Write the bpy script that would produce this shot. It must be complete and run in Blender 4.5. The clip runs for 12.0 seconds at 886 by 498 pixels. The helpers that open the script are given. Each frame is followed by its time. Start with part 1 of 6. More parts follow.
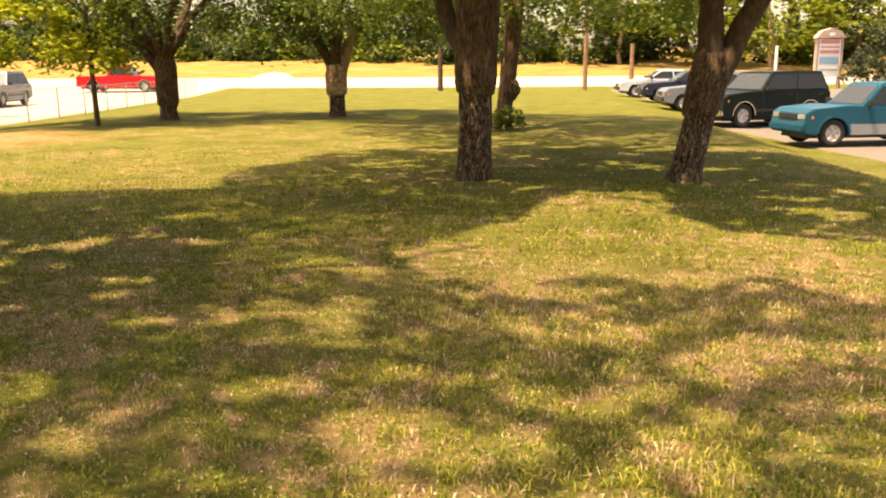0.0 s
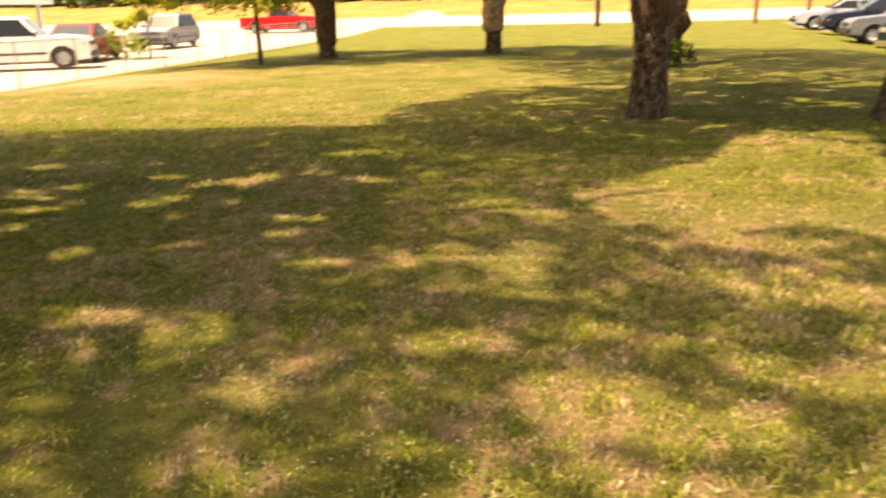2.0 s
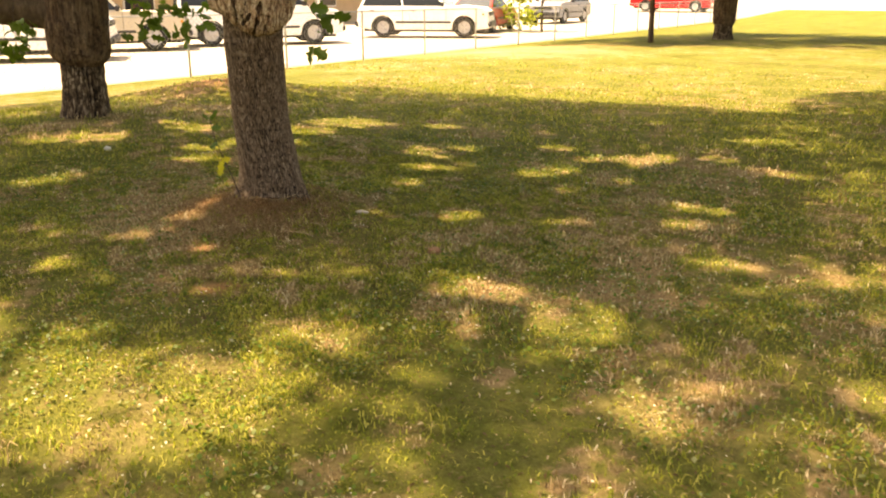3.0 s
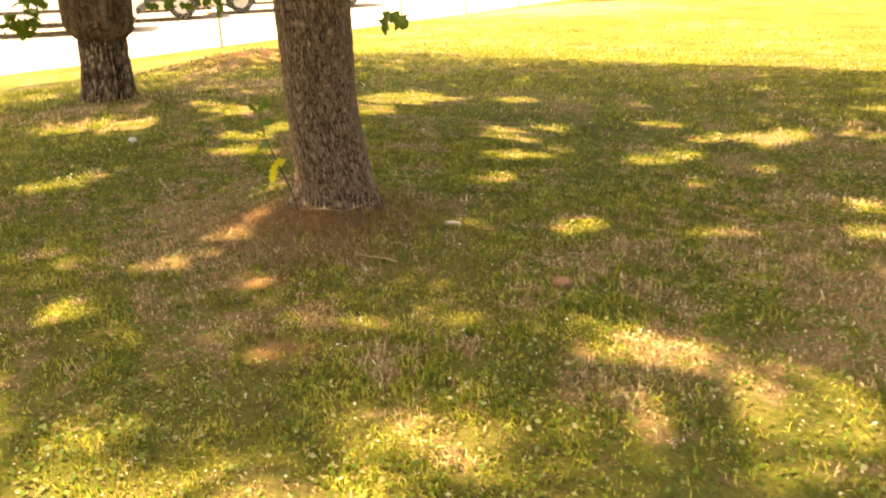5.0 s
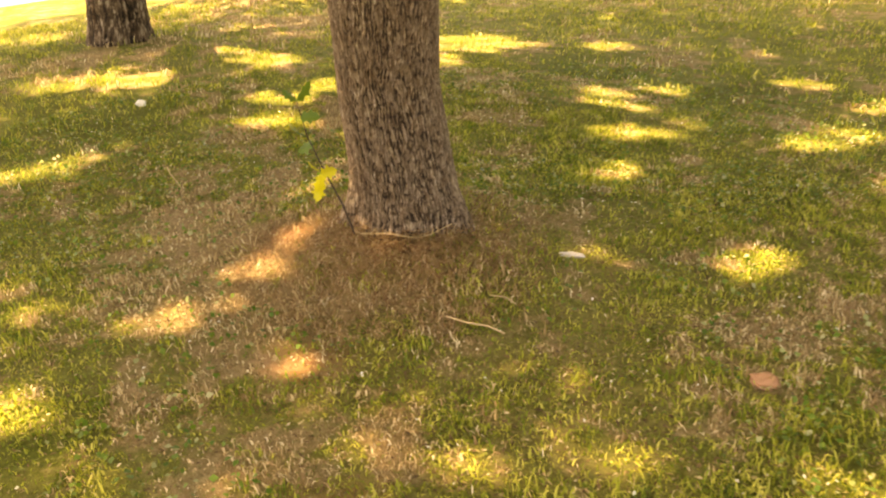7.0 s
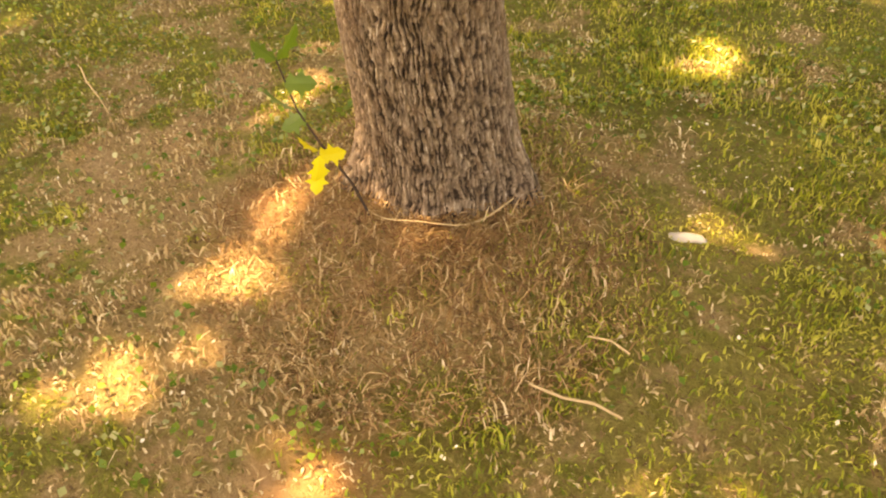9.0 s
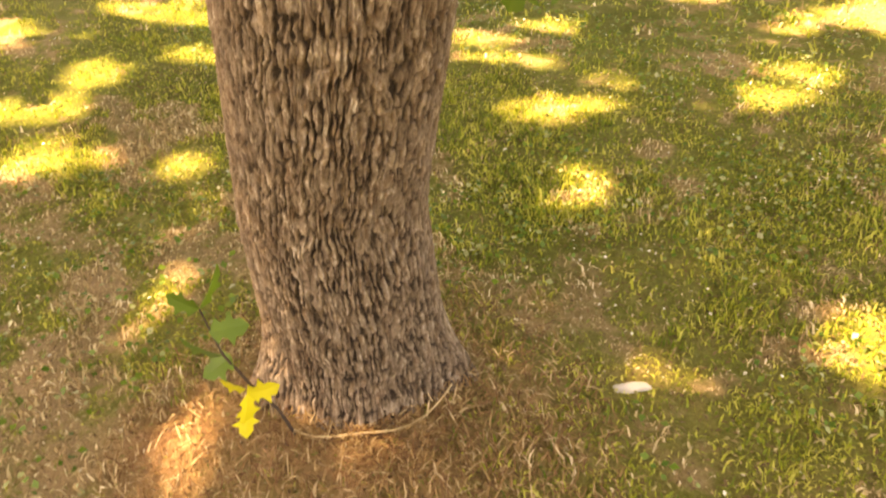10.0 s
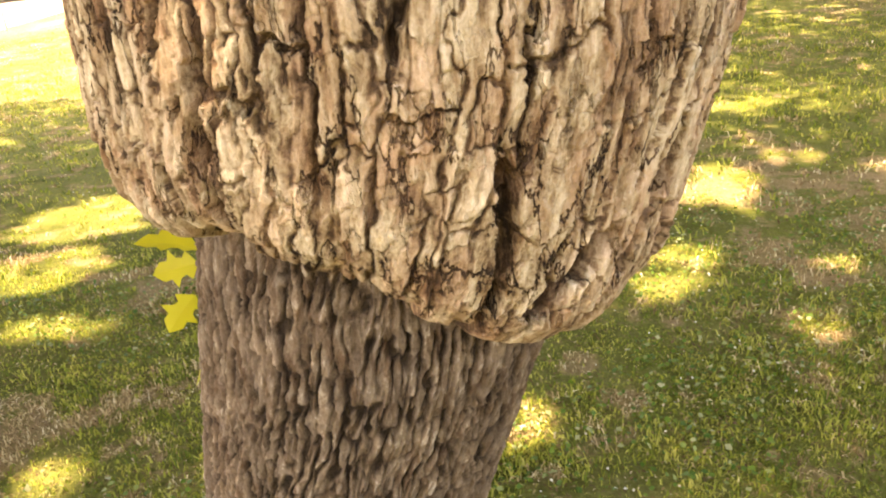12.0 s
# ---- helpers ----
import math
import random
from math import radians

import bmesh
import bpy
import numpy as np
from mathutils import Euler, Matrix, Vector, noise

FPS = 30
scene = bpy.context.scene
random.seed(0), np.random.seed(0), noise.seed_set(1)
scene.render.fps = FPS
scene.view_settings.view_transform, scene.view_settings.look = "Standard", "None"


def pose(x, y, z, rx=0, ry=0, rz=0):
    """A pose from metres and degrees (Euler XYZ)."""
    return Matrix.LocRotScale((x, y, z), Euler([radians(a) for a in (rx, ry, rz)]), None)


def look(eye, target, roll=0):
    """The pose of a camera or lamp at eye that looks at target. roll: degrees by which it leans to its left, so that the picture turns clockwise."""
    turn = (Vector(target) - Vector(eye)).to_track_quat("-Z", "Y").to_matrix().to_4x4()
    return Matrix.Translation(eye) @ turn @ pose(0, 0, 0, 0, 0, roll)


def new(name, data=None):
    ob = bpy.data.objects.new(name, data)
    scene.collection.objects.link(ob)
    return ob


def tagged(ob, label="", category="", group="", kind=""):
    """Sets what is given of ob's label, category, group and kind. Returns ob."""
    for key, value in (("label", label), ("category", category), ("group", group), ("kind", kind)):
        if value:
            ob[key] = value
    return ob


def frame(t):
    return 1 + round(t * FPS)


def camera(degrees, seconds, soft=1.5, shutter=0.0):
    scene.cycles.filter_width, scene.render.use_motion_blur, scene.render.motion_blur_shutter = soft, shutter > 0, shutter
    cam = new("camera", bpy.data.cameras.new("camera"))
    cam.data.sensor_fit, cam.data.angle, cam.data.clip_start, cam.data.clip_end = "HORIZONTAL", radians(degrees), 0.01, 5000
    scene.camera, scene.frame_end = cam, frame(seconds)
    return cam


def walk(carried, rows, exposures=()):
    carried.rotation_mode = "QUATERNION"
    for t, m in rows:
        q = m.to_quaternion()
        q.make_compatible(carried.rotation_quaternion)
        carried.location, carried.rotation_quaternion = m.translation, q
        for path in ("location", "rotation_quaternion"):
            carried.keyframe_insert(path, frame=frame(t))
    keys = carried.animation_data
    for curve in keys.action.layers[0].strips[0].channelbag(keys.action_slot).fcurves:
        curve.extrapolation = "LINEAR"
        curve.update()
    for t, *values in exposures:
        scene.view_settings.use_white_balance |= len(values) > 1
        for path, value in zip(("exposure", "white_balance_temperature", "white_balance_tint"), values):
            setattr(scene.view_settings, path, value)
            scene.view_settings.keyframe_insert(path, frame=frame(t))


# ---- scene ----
cam = camera(55.9, 12.0, 2.0, 0.22)
PATH = [
    (0, (0.482, -0.12, 1.594), (0.333, 1.827, 1.163), -0.3),
    (0.5, (0.441, -0.107, 1.593), (0.308, 1.842, 1.165), -0.4),
    (1, (0.409, -0.122, 1.591), (0.276, 1.829, 1.171), -1.0),
    (1.5, (0.347, -0.065, 1.572), (0.166, 1.869, 1.094), -1.3),
    (2, (0.173, 0.303, 1.492), (-0.315, 2.16, 0.93), -1.5),
    (2.5, (-0.064, 0.615, 1.374), (-1.123, 2.185, 0.732), -1.3),
    (3, (-0.288, 0.693, 1.376), (-1.503, 2.166, 0.783), -0.2),
    (3.2, (-0.372, 0.721, 1.367), (-1.596, 2.188, 0.776), -0.6),
    (4.8, (-1.15, 1.214, 1.324), (-2.398, 2.643, 0.689), -1.7),
    (5, (-1.244, 1.284, 1.322), (-2.5, 2.685, 0.645), -2.1),
    (5.5, (-1.477, 1.482, 1.312), (-2.856, 2.79, 0.688), -2.8),
    (6, (-1.664, 1.656, 1.307), (-2.987, 2.976, 0.596), -0.8),
    (6.5, (-1.941, 1.797, 1.308), (-3.205, 3.154, 0.558), -1.2),
    (7, (-2.2, 1.997, 1.3), (-3.479, 3.285, 0.459), -2.4),
    (7.2, (-2.289, 2.065, 1.307), (-3.586, 3.302, 0.419), -2.6),
    (8.8, (-2.983, 2.56, 1.353), (-4.044, 3.687, 0.087), -4.5),
    (9, (-3.039, 2.592, 1.358), (-4.063, 3.702, 0.047), -3.1),
    (9.2, (-3.100, 2.615, 1.364), (-4.035, 3.849, 0.099), -3.0),
    (9.5, (-3.203, 2.634, 1.377), (-4.069, 3.989, 0.188), -2.8),
    (10, (-3.353, 2.67, 1.407), (-4.086, 4.143, 0.27), -3.4),
    (10.5, (-3.468, 2.809, 1.434), (-4.316, 4.387, 0.545), -6.1),
    (11, (-3.558, 2.892, 1.453), (-4.306, 4.57, 0.661), -4.9),
    (11.5, (-3.646, 2.9, 1.465), (-4.14, 4.676, 0.691), -5.9),
    (12, (-3.695, 2.879, 1.462), (-4.071, 4.679, 0.676), -5.7),
]
walk(cam, [(t, look(eye, target, roll)) for t, eye, target, roll in PATH],
     [(0, 1.48, 10700, 22), (1.5, 1.45, 10700, 23), (3, 2.06, 11300, 18), (5, 2.61, 13600, 21), (7, 3.07, 16000, 22), (9, 3.53, 18000, 27), (10, 3.54, 14600, 26), (10.7, 3.38, 11000, 21), (12, 3.29, 9300, 20)])

# ---- light ----
TO_SUN = Vector((-0.30, -0.20, 1.0)).normalized()
SX, SY = -0.30, -0.20
sun_data = bpy.data.lights.new("sun", "SUN")
sun_data.energy, sun_data.angle, sun_data.color = 4.2, radians(1.0), (1.0, 0.93, 0.80)
sun = new("sun", sun_data)
sun.matrix_world = look((0, 0, 60), Vector((0, 0, 60)) - TO_SUN)
world = bpy.data.worlds.new("sky")
scene.world = world
world.use_nodes = True
wn, wl = world.node_tree.nodes, world.node_tree.links
wn.clear()
sky = wn.new("ShaderNodeTexSky")
sky.sky_type, sky.sun_disc = "NISHITA", False
sky.sun_elevation = math.asin(TO_SUN.z)
sky.sun_rotation = math.atan2(TO_SUN.x, TO_SUN.y)
sky.air_density, sky.dust_density, sky.ozone_density = 1.0, 3.0, 0.6
wbg = wn.new("ShaderNodeBackground")
wbg.inputs["Strength"].default_value = 0.15
wout = wn.new("ShaderNodeOutputWorld")
wl.new(sky.outputs[0], wbg.inputs[0])
wl.new(wbg.outputs[0], wout.inputs[0])

# ---- material helpers ----
def mat_base(name, rough=0.8, spec=0.3):
    m = bpy.data.materials.new(name)
    m.use_nodes = True
    t = m.node_tree
    b = t.nodes["Principled BSDF"]
    b.inputs["Roughness"].default_value = rough
    b.inputs["Specular IOR Level"].default_value = spec
    return m, t, b


def node(t, kind, **kw):
    n = t.nodes.new("ShaderNode" + kind)
    for k, v in kw.items():
        n.inputs[k].default_value = v
    return n


def noise_tex(t, vec, scale, detail=4.0, rough=0.6, stretch=None):
    if stretch:
        mp = node(t, "Mapping")
        mp.inputs["Scale"].default_value = stretch
        t.links.new(vec, mp.inputs["Vector"])
        vec = mp.outputs[0]
    n = node(t, "TexNoise", Scale=scale, Detail=detail, Roughness=rough)
    t.links.new(vec, n.inputs["Vector"])
    return n.outputs["Fac"]


def ramp(t, fac, stops):
    r = t.nodes.new("ShaderNodeValToRGB")
    el = r.color_ramp.elements
    while len(el) < len(stops):
        el.new(0.5)
    for e, (p, c) in zip(el, stops):
        e.position, e.color = p, (*c, 1.0)
    t.links.new(fac, r.inputs[0])
    return r.outputs[0]


def mix(t, fac, a, b, how="MIX"):
    n = t.nodes.new("ShaderNodeMix")
    n.data_type, n.blend_type = "RGBA", how
    for sock, v in ((n.inputs[0], fac), (n.inputs[6], a), (n.inputs[7], b)):
        if isinstance(v, (int, float)):
            sock.default_value = v
        elif isinstance(v, tuple):
            sock.default_value = (*v, 1.0)
        else:
            t.links.new(v, sock)
    return n.outputs[2]


def maths(t, op, a, b=0.0, clamp=False):
    n = t.nodes.new("ShaderNodeMath")
    n.operation, n.use_clamp = op, clamp
    for sock, v in ((n.inputs[0], a), (n.inputs[1], b)):
        if isinstance(v, (int, float)):
            sock.default_value = v
        else:
            t.links.new(v, sock)
    return n.outputs[0]


def bump(t, b, height, strength=0.4, dist=0.01):
    n = node(t, "Bump", Strength=strength, Distance=dist)
    t.links.new(height, n.inputs["Height"])
    t.links.new(n.outputs[0], b.inputs["Normal"])


def coords(t, which="Object"):
    return t.nodes.new("ShaderNodeTexCoord").outputs[which]


def world_pos(t):
    return t.nodes.new("ShaderNodeNewGeometry").outputs["Position"]


def plain(name, col, rough=0.6, metal=0.0, var=0.12, scale=6.0, spec=0.4, coat=0.0):
    """A painted or solid surface with faint blotches and dust."""
    m, t, b = mat_base(name, rough, spec)
    v = coords(t)
    f = noise_tex(t, v, scale, 5.0)
    f2 = noise_tex(t, v, scale * 9, 3.0)
    c = mix(t, ramp(t, f, [(0.3, (0, 0, 0)), (0.75, (1, 1, 1))]), tuple(x * (1 - var) for x in col), tuple(min(1, x * (1 + var)) for x in col))
    c = mix(t, maths(t, "MULTIPLY", f2, 0.15), c, tuple(0.6 * x + 0.03 for x in col))
    t.links.new(c, b.inputs["Base Color"])
    b.inputs["Metallic"].default_value = metal
    b.inputs["Coat Weight"].default_value = coat
    b.inputs["Coat Roughness"].default_value = 0.08
    return m


def dist_mask(t, pos, centre, inner, outer, wob=0.0):
    """1 near a place on the ground, falling to 0, with an uneven edge."""
    sub = t.nodes.new("ShaderNodeVectorMath")
    sub.operation = "SUBTRACT"
    t.links.new(pos, sub.inputs[0])
    sub.inputs[1].default_value = centre
    mul = t.nodes.new("ShaderNodeVectorMath")
    mul.operation = "MULTIPLY"
    t.links.new(sub.outputs[0], mul.inputs[0])
    mul.inputs[1].default_value = (1, 1, 0)
    ln = t.nodes.new("ShaderNodeVectorMath")
    ln.operation = "LENGTH"
    t.links.new(mul.outputs[0], ln.inputs[0])
    d = ln.outputs["Value"]
    if wob:
        d = maths(t, "ADD", d, maths(t, "MULTIPLY", maths(t, "SUBTRACT", noise_tex(t, pos, 3.0, 4.0), 0.5), wob))
    mr = t.nodes.new("ShaderNodeMapRange")
    t.links.new(d, mr.inputs[0])
    mr.inputs[1].default_value, mr.inputs[2].default_value = outer, inner
    return mr.outputs[0]


def lawn_dryness(t, pos):
    """How dry the lawn is from place to place: patches of a metre and less."""
    a = noise_tex(t, pos, 0.55, 3.0, 0.55)
    b = noise_tex(t, pos, 3.4, 5.0, 0.65)
    s = maths(t, "ADD", maths(t, "MULTIPLY", a, 0.32), maths(t, "ADD", maths(t, "MULTIPLY", b, 0.42), maths(t, "MULTIPLY", noise_tex(t, pos, 7.0, 3.0, 0.6), 0.36)))
    mr = t.nodes.new("ShaderNodeMapRange")
    t.links.new(s, mr.inputs[0])
    mr.inputs[1].default_value, mr.inputs[2].default_value = 0.555, 0.61
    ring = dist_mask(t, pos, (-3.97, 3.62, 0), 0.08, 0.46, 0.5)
    wide = dist_mask(t, pos, (-3.68, 3.5, 0), 0.35, 1.1, 0.7)
    worn = dist_mask(t, pos, (1.1, 5.2, 0), 0.8, 3.6, 1.8)
    sy = t.nodes.new("ShaderNodeSeparateXYZ")
    t.links.new(pos, sy.inputs[0])
    lush = t.nodes.new("ShaderNodeMapRange")
    t.links.new(sy.outputs[1], lush.inputs[0])
    lush.inputs[1].default_value, lush.inputs[2].default_value, lush.inputs[4].default_value = 6.0, 8.0, -0.28
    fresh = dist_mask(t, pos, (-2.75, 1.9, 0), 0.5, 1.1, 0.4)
    # four uneven round spots with extra straw colour
    straw_spots = dist_mask(t, pos, (-2.6, 2.64, 0), 0.08, 0.36, 0.3)
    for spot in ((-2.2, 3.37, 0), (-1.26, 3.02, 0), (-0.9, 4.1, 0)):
        straw_spots = maths(t, "MAXIMUM", straw_spots, dist_mask(t, pos, spot, 0.06, 0.36, 0.35))
    patches = maths(t, "ADD", mr.outputs[0], maths(t, "MULTIPLY", straw_spots, 0.6))
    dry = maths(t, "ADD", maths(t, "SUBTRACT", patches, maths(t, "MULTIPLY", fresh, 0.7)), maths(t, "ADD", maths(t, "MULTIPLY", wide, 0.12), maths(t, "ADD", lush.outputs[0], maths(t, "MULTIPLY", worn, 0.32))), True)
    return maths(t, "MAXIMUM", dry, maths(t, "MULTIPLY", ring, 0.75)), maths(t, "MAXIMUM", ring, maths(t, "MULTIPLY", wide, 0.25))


def far_lawn(t, pos):
    """0 on the near lawn, 1 on the dry bank beyond the road."""
    sx = t.nodes.new("ShaderNodeSeparateXYZ")
    t.links.new(pos, sx.inputs[0])
    mr = t.nodes.new("ShaderNodeMapRange")
    t.links.new(sx.outputs[1], mr.inputs[0])
    mr.inputs[1].default_value, mr.inputs[2].default_value = 70.0, 78.0
    return mr.outputs[0]


def make_ground_mat():
    m, t, b = mat_base("lawn_soil", 0.95, 0.1)
    p = world_pos(t)
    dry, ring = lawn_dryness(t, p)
    fine = noise_tex(t, p, 55.0, 5.0, 0.7)
    mid = noise_tex(t, p, 9.0, 5.0, 0.65)
    fine = maths(t, "ADD", maths(t, "MULTIPLY", fine, 0.55), maths(t, "MULTIPLY", noise_tex(t, p, 240.0, 4.0, 0.7), 0.45))
    green = ramp(t, fine, [(0.3, (0.056, 0.068, 0.013)), (0.55, (0.150, 0.160, 0.032)), (0.75, (0.26, 0.238, 0.068))])
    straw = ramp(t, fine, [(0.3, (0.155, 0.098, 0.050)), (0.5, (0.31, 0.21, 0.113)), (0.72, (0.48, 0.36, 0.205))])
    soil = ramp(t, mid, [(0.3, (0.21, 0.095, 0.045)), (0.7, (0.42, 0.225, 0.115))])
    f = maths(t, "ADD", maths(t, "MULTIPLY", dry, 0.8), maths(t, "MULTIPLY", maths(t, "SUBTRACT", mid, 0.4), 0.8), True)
    sy = t.nodes.new("ShaderNodeSeparateXYZ")
    t.links.new(p, sy.inputs[0])
    away = t.nodes.new("ShaderNodeMapRange")
    t.links.new(sy.outputs[1], away.inputs[0])
    away.inputs[1].default_value, away.inputs[2].default_value = 21.0, 31.0
    away.inputs[3].default_value, away.inputs[4].default_value = 1.0, 0.25
    f = maths(t, "MULTIPLY", f, away.outputs[0])
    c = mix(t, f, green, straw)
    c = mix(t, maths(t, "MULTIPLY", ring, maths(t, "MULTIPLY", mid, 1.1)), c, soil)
    dirt = maths(t, "MAXIMUM", dist_mask(t, p, (-9.9, 7.5, 0), 0.3, 1.4, 0.8), dist_mask(t, p, (-12.6, 19.0, 0), 0.8, 3.4, 2.0))
    for spot in ((-3.25, 2.72, 0), (-3.76, 3.04, 0), (-4.36, 3.46, 0)):
        dirt = maths(t, "MAXIMUM", dirt, dist_mask(t, p, spot, 0.03, 0.17, 0.12))
    c = mix(t, maths(t, "MULTIPLY", dirt, 0.85), c, soil)
    c = mix(t, maths(t, "MULTIPLY", dist_mask(t, p, (-13.2, 18.8, 0), 0.6, 3.6, 2.4), 0.8), c, ramp(t, mid, [(0.3, (0.34, 0.19, 0.10)), (0.7, (0.52, 0.33, 0.19))]))
    gold = ramp(t, noise_tex(t, p, 0.35, 6.0, 0.7), [(0.3, (0.17, 0.115, 0.035)), (0.6, (0.30, 0.20, 0.065)), (0.8, (0.38, 0.27, 0.10))])
    soft = ramp(t, noise_tex(t, p, 0.9, 6.0, 0.7), [(0.36, (0.60, 0.64, 0.48)), (0.5, (0.84, 0.86, 0.81)), (0.62, (1.03, 1.0, 1.04))])
    c = mix(t, 1.0, c, soft, "MULTIPLY")
    c = mix(t, far_lawn(t, p), c, gold)
    t.links.new(c, b.inputs["Base Color"])
    bump(t, b, maths(t, "ADD", fine, mid), 0.9, 0.03)
    return m


def make_grass_mat(name, greens, straws, dry_gain):
    m, t, b = mat_base(name, 0.6, 0.25)
    p = world_pos(t)
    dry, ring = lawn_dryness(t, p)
    isl = t.nodes.new("ShaderNodeNewGeometry").outputs["Random Per Island"]
    tuft = maths(t, "ADD", maths(t, "MULTIPLY", noise_tex(t, p, 11.0, 3.0, 0.6), 1.5), maths(t, "MULTIPLY", isl, 0.5))
    tuft = maths(t, "MULTIPLY", maths(t, "SUBTRACT", tuft, 0.55, True), 1.3)
    g = ramp(t, tuft, greens)
    s = ramp(t, maths(t, "ADD", maths(t, "MULTIPLY", isl, 0.6), maths(t, "MULTIPLY", tuft, 0.4)), straws)
    lot = maths(t, "ADD", maths(t, "MULTIPLY", maths(t, "FRACT", maths(t, "MULTIPLY", isl, 37.0)), 0.55), maths(t, "MULTIPLY", noise_tex(t, p, 16.0, 3.0, 0.6), 1.1))
    pick = maths(t, "GREATER_THAN", maths(t, "ADD", maths(t, "MULTIPLY", dry, dry_gain), lot), 1.16)
    c = mix(t, pick, g, s)
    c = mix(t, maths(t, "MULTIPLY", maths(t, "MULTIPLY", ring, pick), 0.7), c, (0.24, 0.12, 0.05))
    t.links.new(c, b.inputs["Base Color"])
    tr = t.nodes.new("ShaderNodeBsdfTranslucent")
    t.links.new(c, tr.inputs[0])
    mx = node(t, "MixShader", Fac=0.35)
    t.links.new(b.outputs[0], mx.inputs[1])
    t.links.new(tr.outputs[0], mx.inputs[2])
    t.links.new(mx.outputs[0], t.nodes["Material Output"].inputs[0])
    return m


def leaf_mat(name, stops, trans=0.4, rough=0.5):
    m, t, b = mat_base(name, rough, 0.35)
    isl = t.nodes.new("ShaderNodeNewGeometry").outputs["Random Per Island"]
    c = ramp(t, isl, stops)
    c = mix(t, maths(t, "MULTIPLY", noise_tex(t, coords(t), 30.0, 2.0), 0.35), c, tuple(0.6 * v for v in stops[0][1]))
    t.links.new(c, b.inputs["Base Color"])
    tr = t.nodes.new("ShaderNodeBsdfTranslucent")
    t.links.new(c, tr.inputs[0])
    mx = node(t, "MixShader", Fac=trans)
    t.links.new(b.outputs[0], mx.inputs[1])
    t.links.new(tr.outputs[0], mx.inputs[2])
    t.links.new(mx.outputs[0], t.nodes["Material Output"].inputs[0])
    return m


def bark_mat(name, stops, streak, bump_scale, use_height=True, streaky=0.45, cracks=0.0, speck=0.3):
    """Bark: the depth of the furrows is stored on the mesh and darkens crevices against ridges, as brown inner bark and
    as shade put into the colour.
    """
    m, t, b = mat_base(name, 0.9, 0.2)
    v = coords(t)
    fine = noise_tex(t, v, bump_scale, 6.0, 0.75, (1, 1, 0.4))
    grit = noise_tex(t, v, bump_scale * 4, 3.0, 0.7)
    big = noise_tex(t, v, 5.0, 4.0, 0.6)
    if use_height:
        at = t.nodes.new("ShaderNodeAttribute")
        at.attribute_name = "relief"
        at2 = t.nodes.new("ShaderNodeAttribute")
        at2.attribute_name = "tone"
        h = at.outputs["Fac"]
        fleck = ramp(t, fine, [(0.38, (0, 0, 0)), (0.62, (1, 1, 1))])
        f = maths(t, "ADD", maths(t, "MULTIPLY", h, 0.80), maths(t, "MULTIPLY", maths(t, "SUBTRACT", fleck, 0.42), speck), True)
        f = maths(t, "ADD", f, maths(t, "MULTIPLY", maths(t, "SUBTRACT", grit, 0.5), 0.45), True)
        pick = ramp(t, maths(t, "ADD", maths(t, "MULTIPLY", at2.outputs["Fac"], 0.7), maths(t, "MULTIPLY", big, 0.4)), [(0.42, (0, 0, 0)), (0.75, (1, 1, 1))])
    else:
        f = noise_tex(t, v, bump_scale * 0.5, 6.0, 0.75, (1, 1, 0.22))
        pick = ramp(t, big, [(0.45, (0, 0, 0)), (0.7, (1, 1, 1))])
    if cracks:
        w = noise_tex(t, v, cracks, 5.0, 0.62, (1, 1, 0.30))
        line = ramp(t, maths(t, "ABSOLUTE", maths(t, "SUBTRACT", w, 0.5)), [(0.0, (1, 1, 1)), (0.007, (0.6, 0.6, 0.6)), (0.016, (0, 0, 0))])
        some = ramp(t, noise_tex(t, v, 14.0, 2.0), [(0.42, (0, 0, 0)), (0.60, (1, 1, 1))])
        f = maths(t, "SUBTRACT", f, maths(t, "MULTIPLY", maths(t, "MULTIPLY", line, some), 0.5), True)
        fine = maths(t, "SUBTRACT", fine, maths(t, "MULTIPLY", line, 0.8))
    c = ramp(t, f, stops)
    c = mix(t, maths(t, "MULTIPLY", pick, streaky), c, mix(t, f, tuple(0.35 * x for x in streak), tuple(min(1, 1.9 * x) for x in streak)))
    if use_height:
        fib = noise_tex(t, v, bump_scale * 0.8, 5.0, 0.7, (1, 1, 0.13))
        c = mix(t, ramp(t, fib, [(0.38, (1, 1, 1)), (0.50, (0, 0, 0))]), c, mix(t, 1.0, c, (0.66, 0.57, 0.50), "MULTIPLY"))
        c = mix(t, ramp(t, fib, [(0.55, (0, 0, 0)), (0.68, (0.8, 0.8, 0.8))]), c, mix(t, 1.0, c, (1.5, 1.5, 1.5), "MULTIPLY"))
        fine = maths(t, "ADD", fine, maths(t, "MULTIPLY", fib, 0.9))
    t.links.new(c, b.inputs["Base Color"])
    bump(t, b, f if not use_height else maths(t, "ADD", fine, maths(t, "MULTIPLY", grit, 0.6)), 1.0, 0.0032 if use_height else 0.03)
    return m


def make_concrete(name, a, c2):
    m, t, b = mat_base(name, 0.9, 0.25)
    p = world_pos(t)
    f = noise_tex(t, p, 0.5, 6.0, 0.7)
    g = noise_tex(t, p, 22.0, 4.0, 0.7)
    c = mix(t, f, a, c2)
    c = mix(t, maths(t, "MULTIPLY", g, 0.35), c, tuple(0.6 * x for x in a))
    t.links.new(c, b.inputs["Base Color"])
    bump(t, b, g, 0.3, 0.01)
    return m


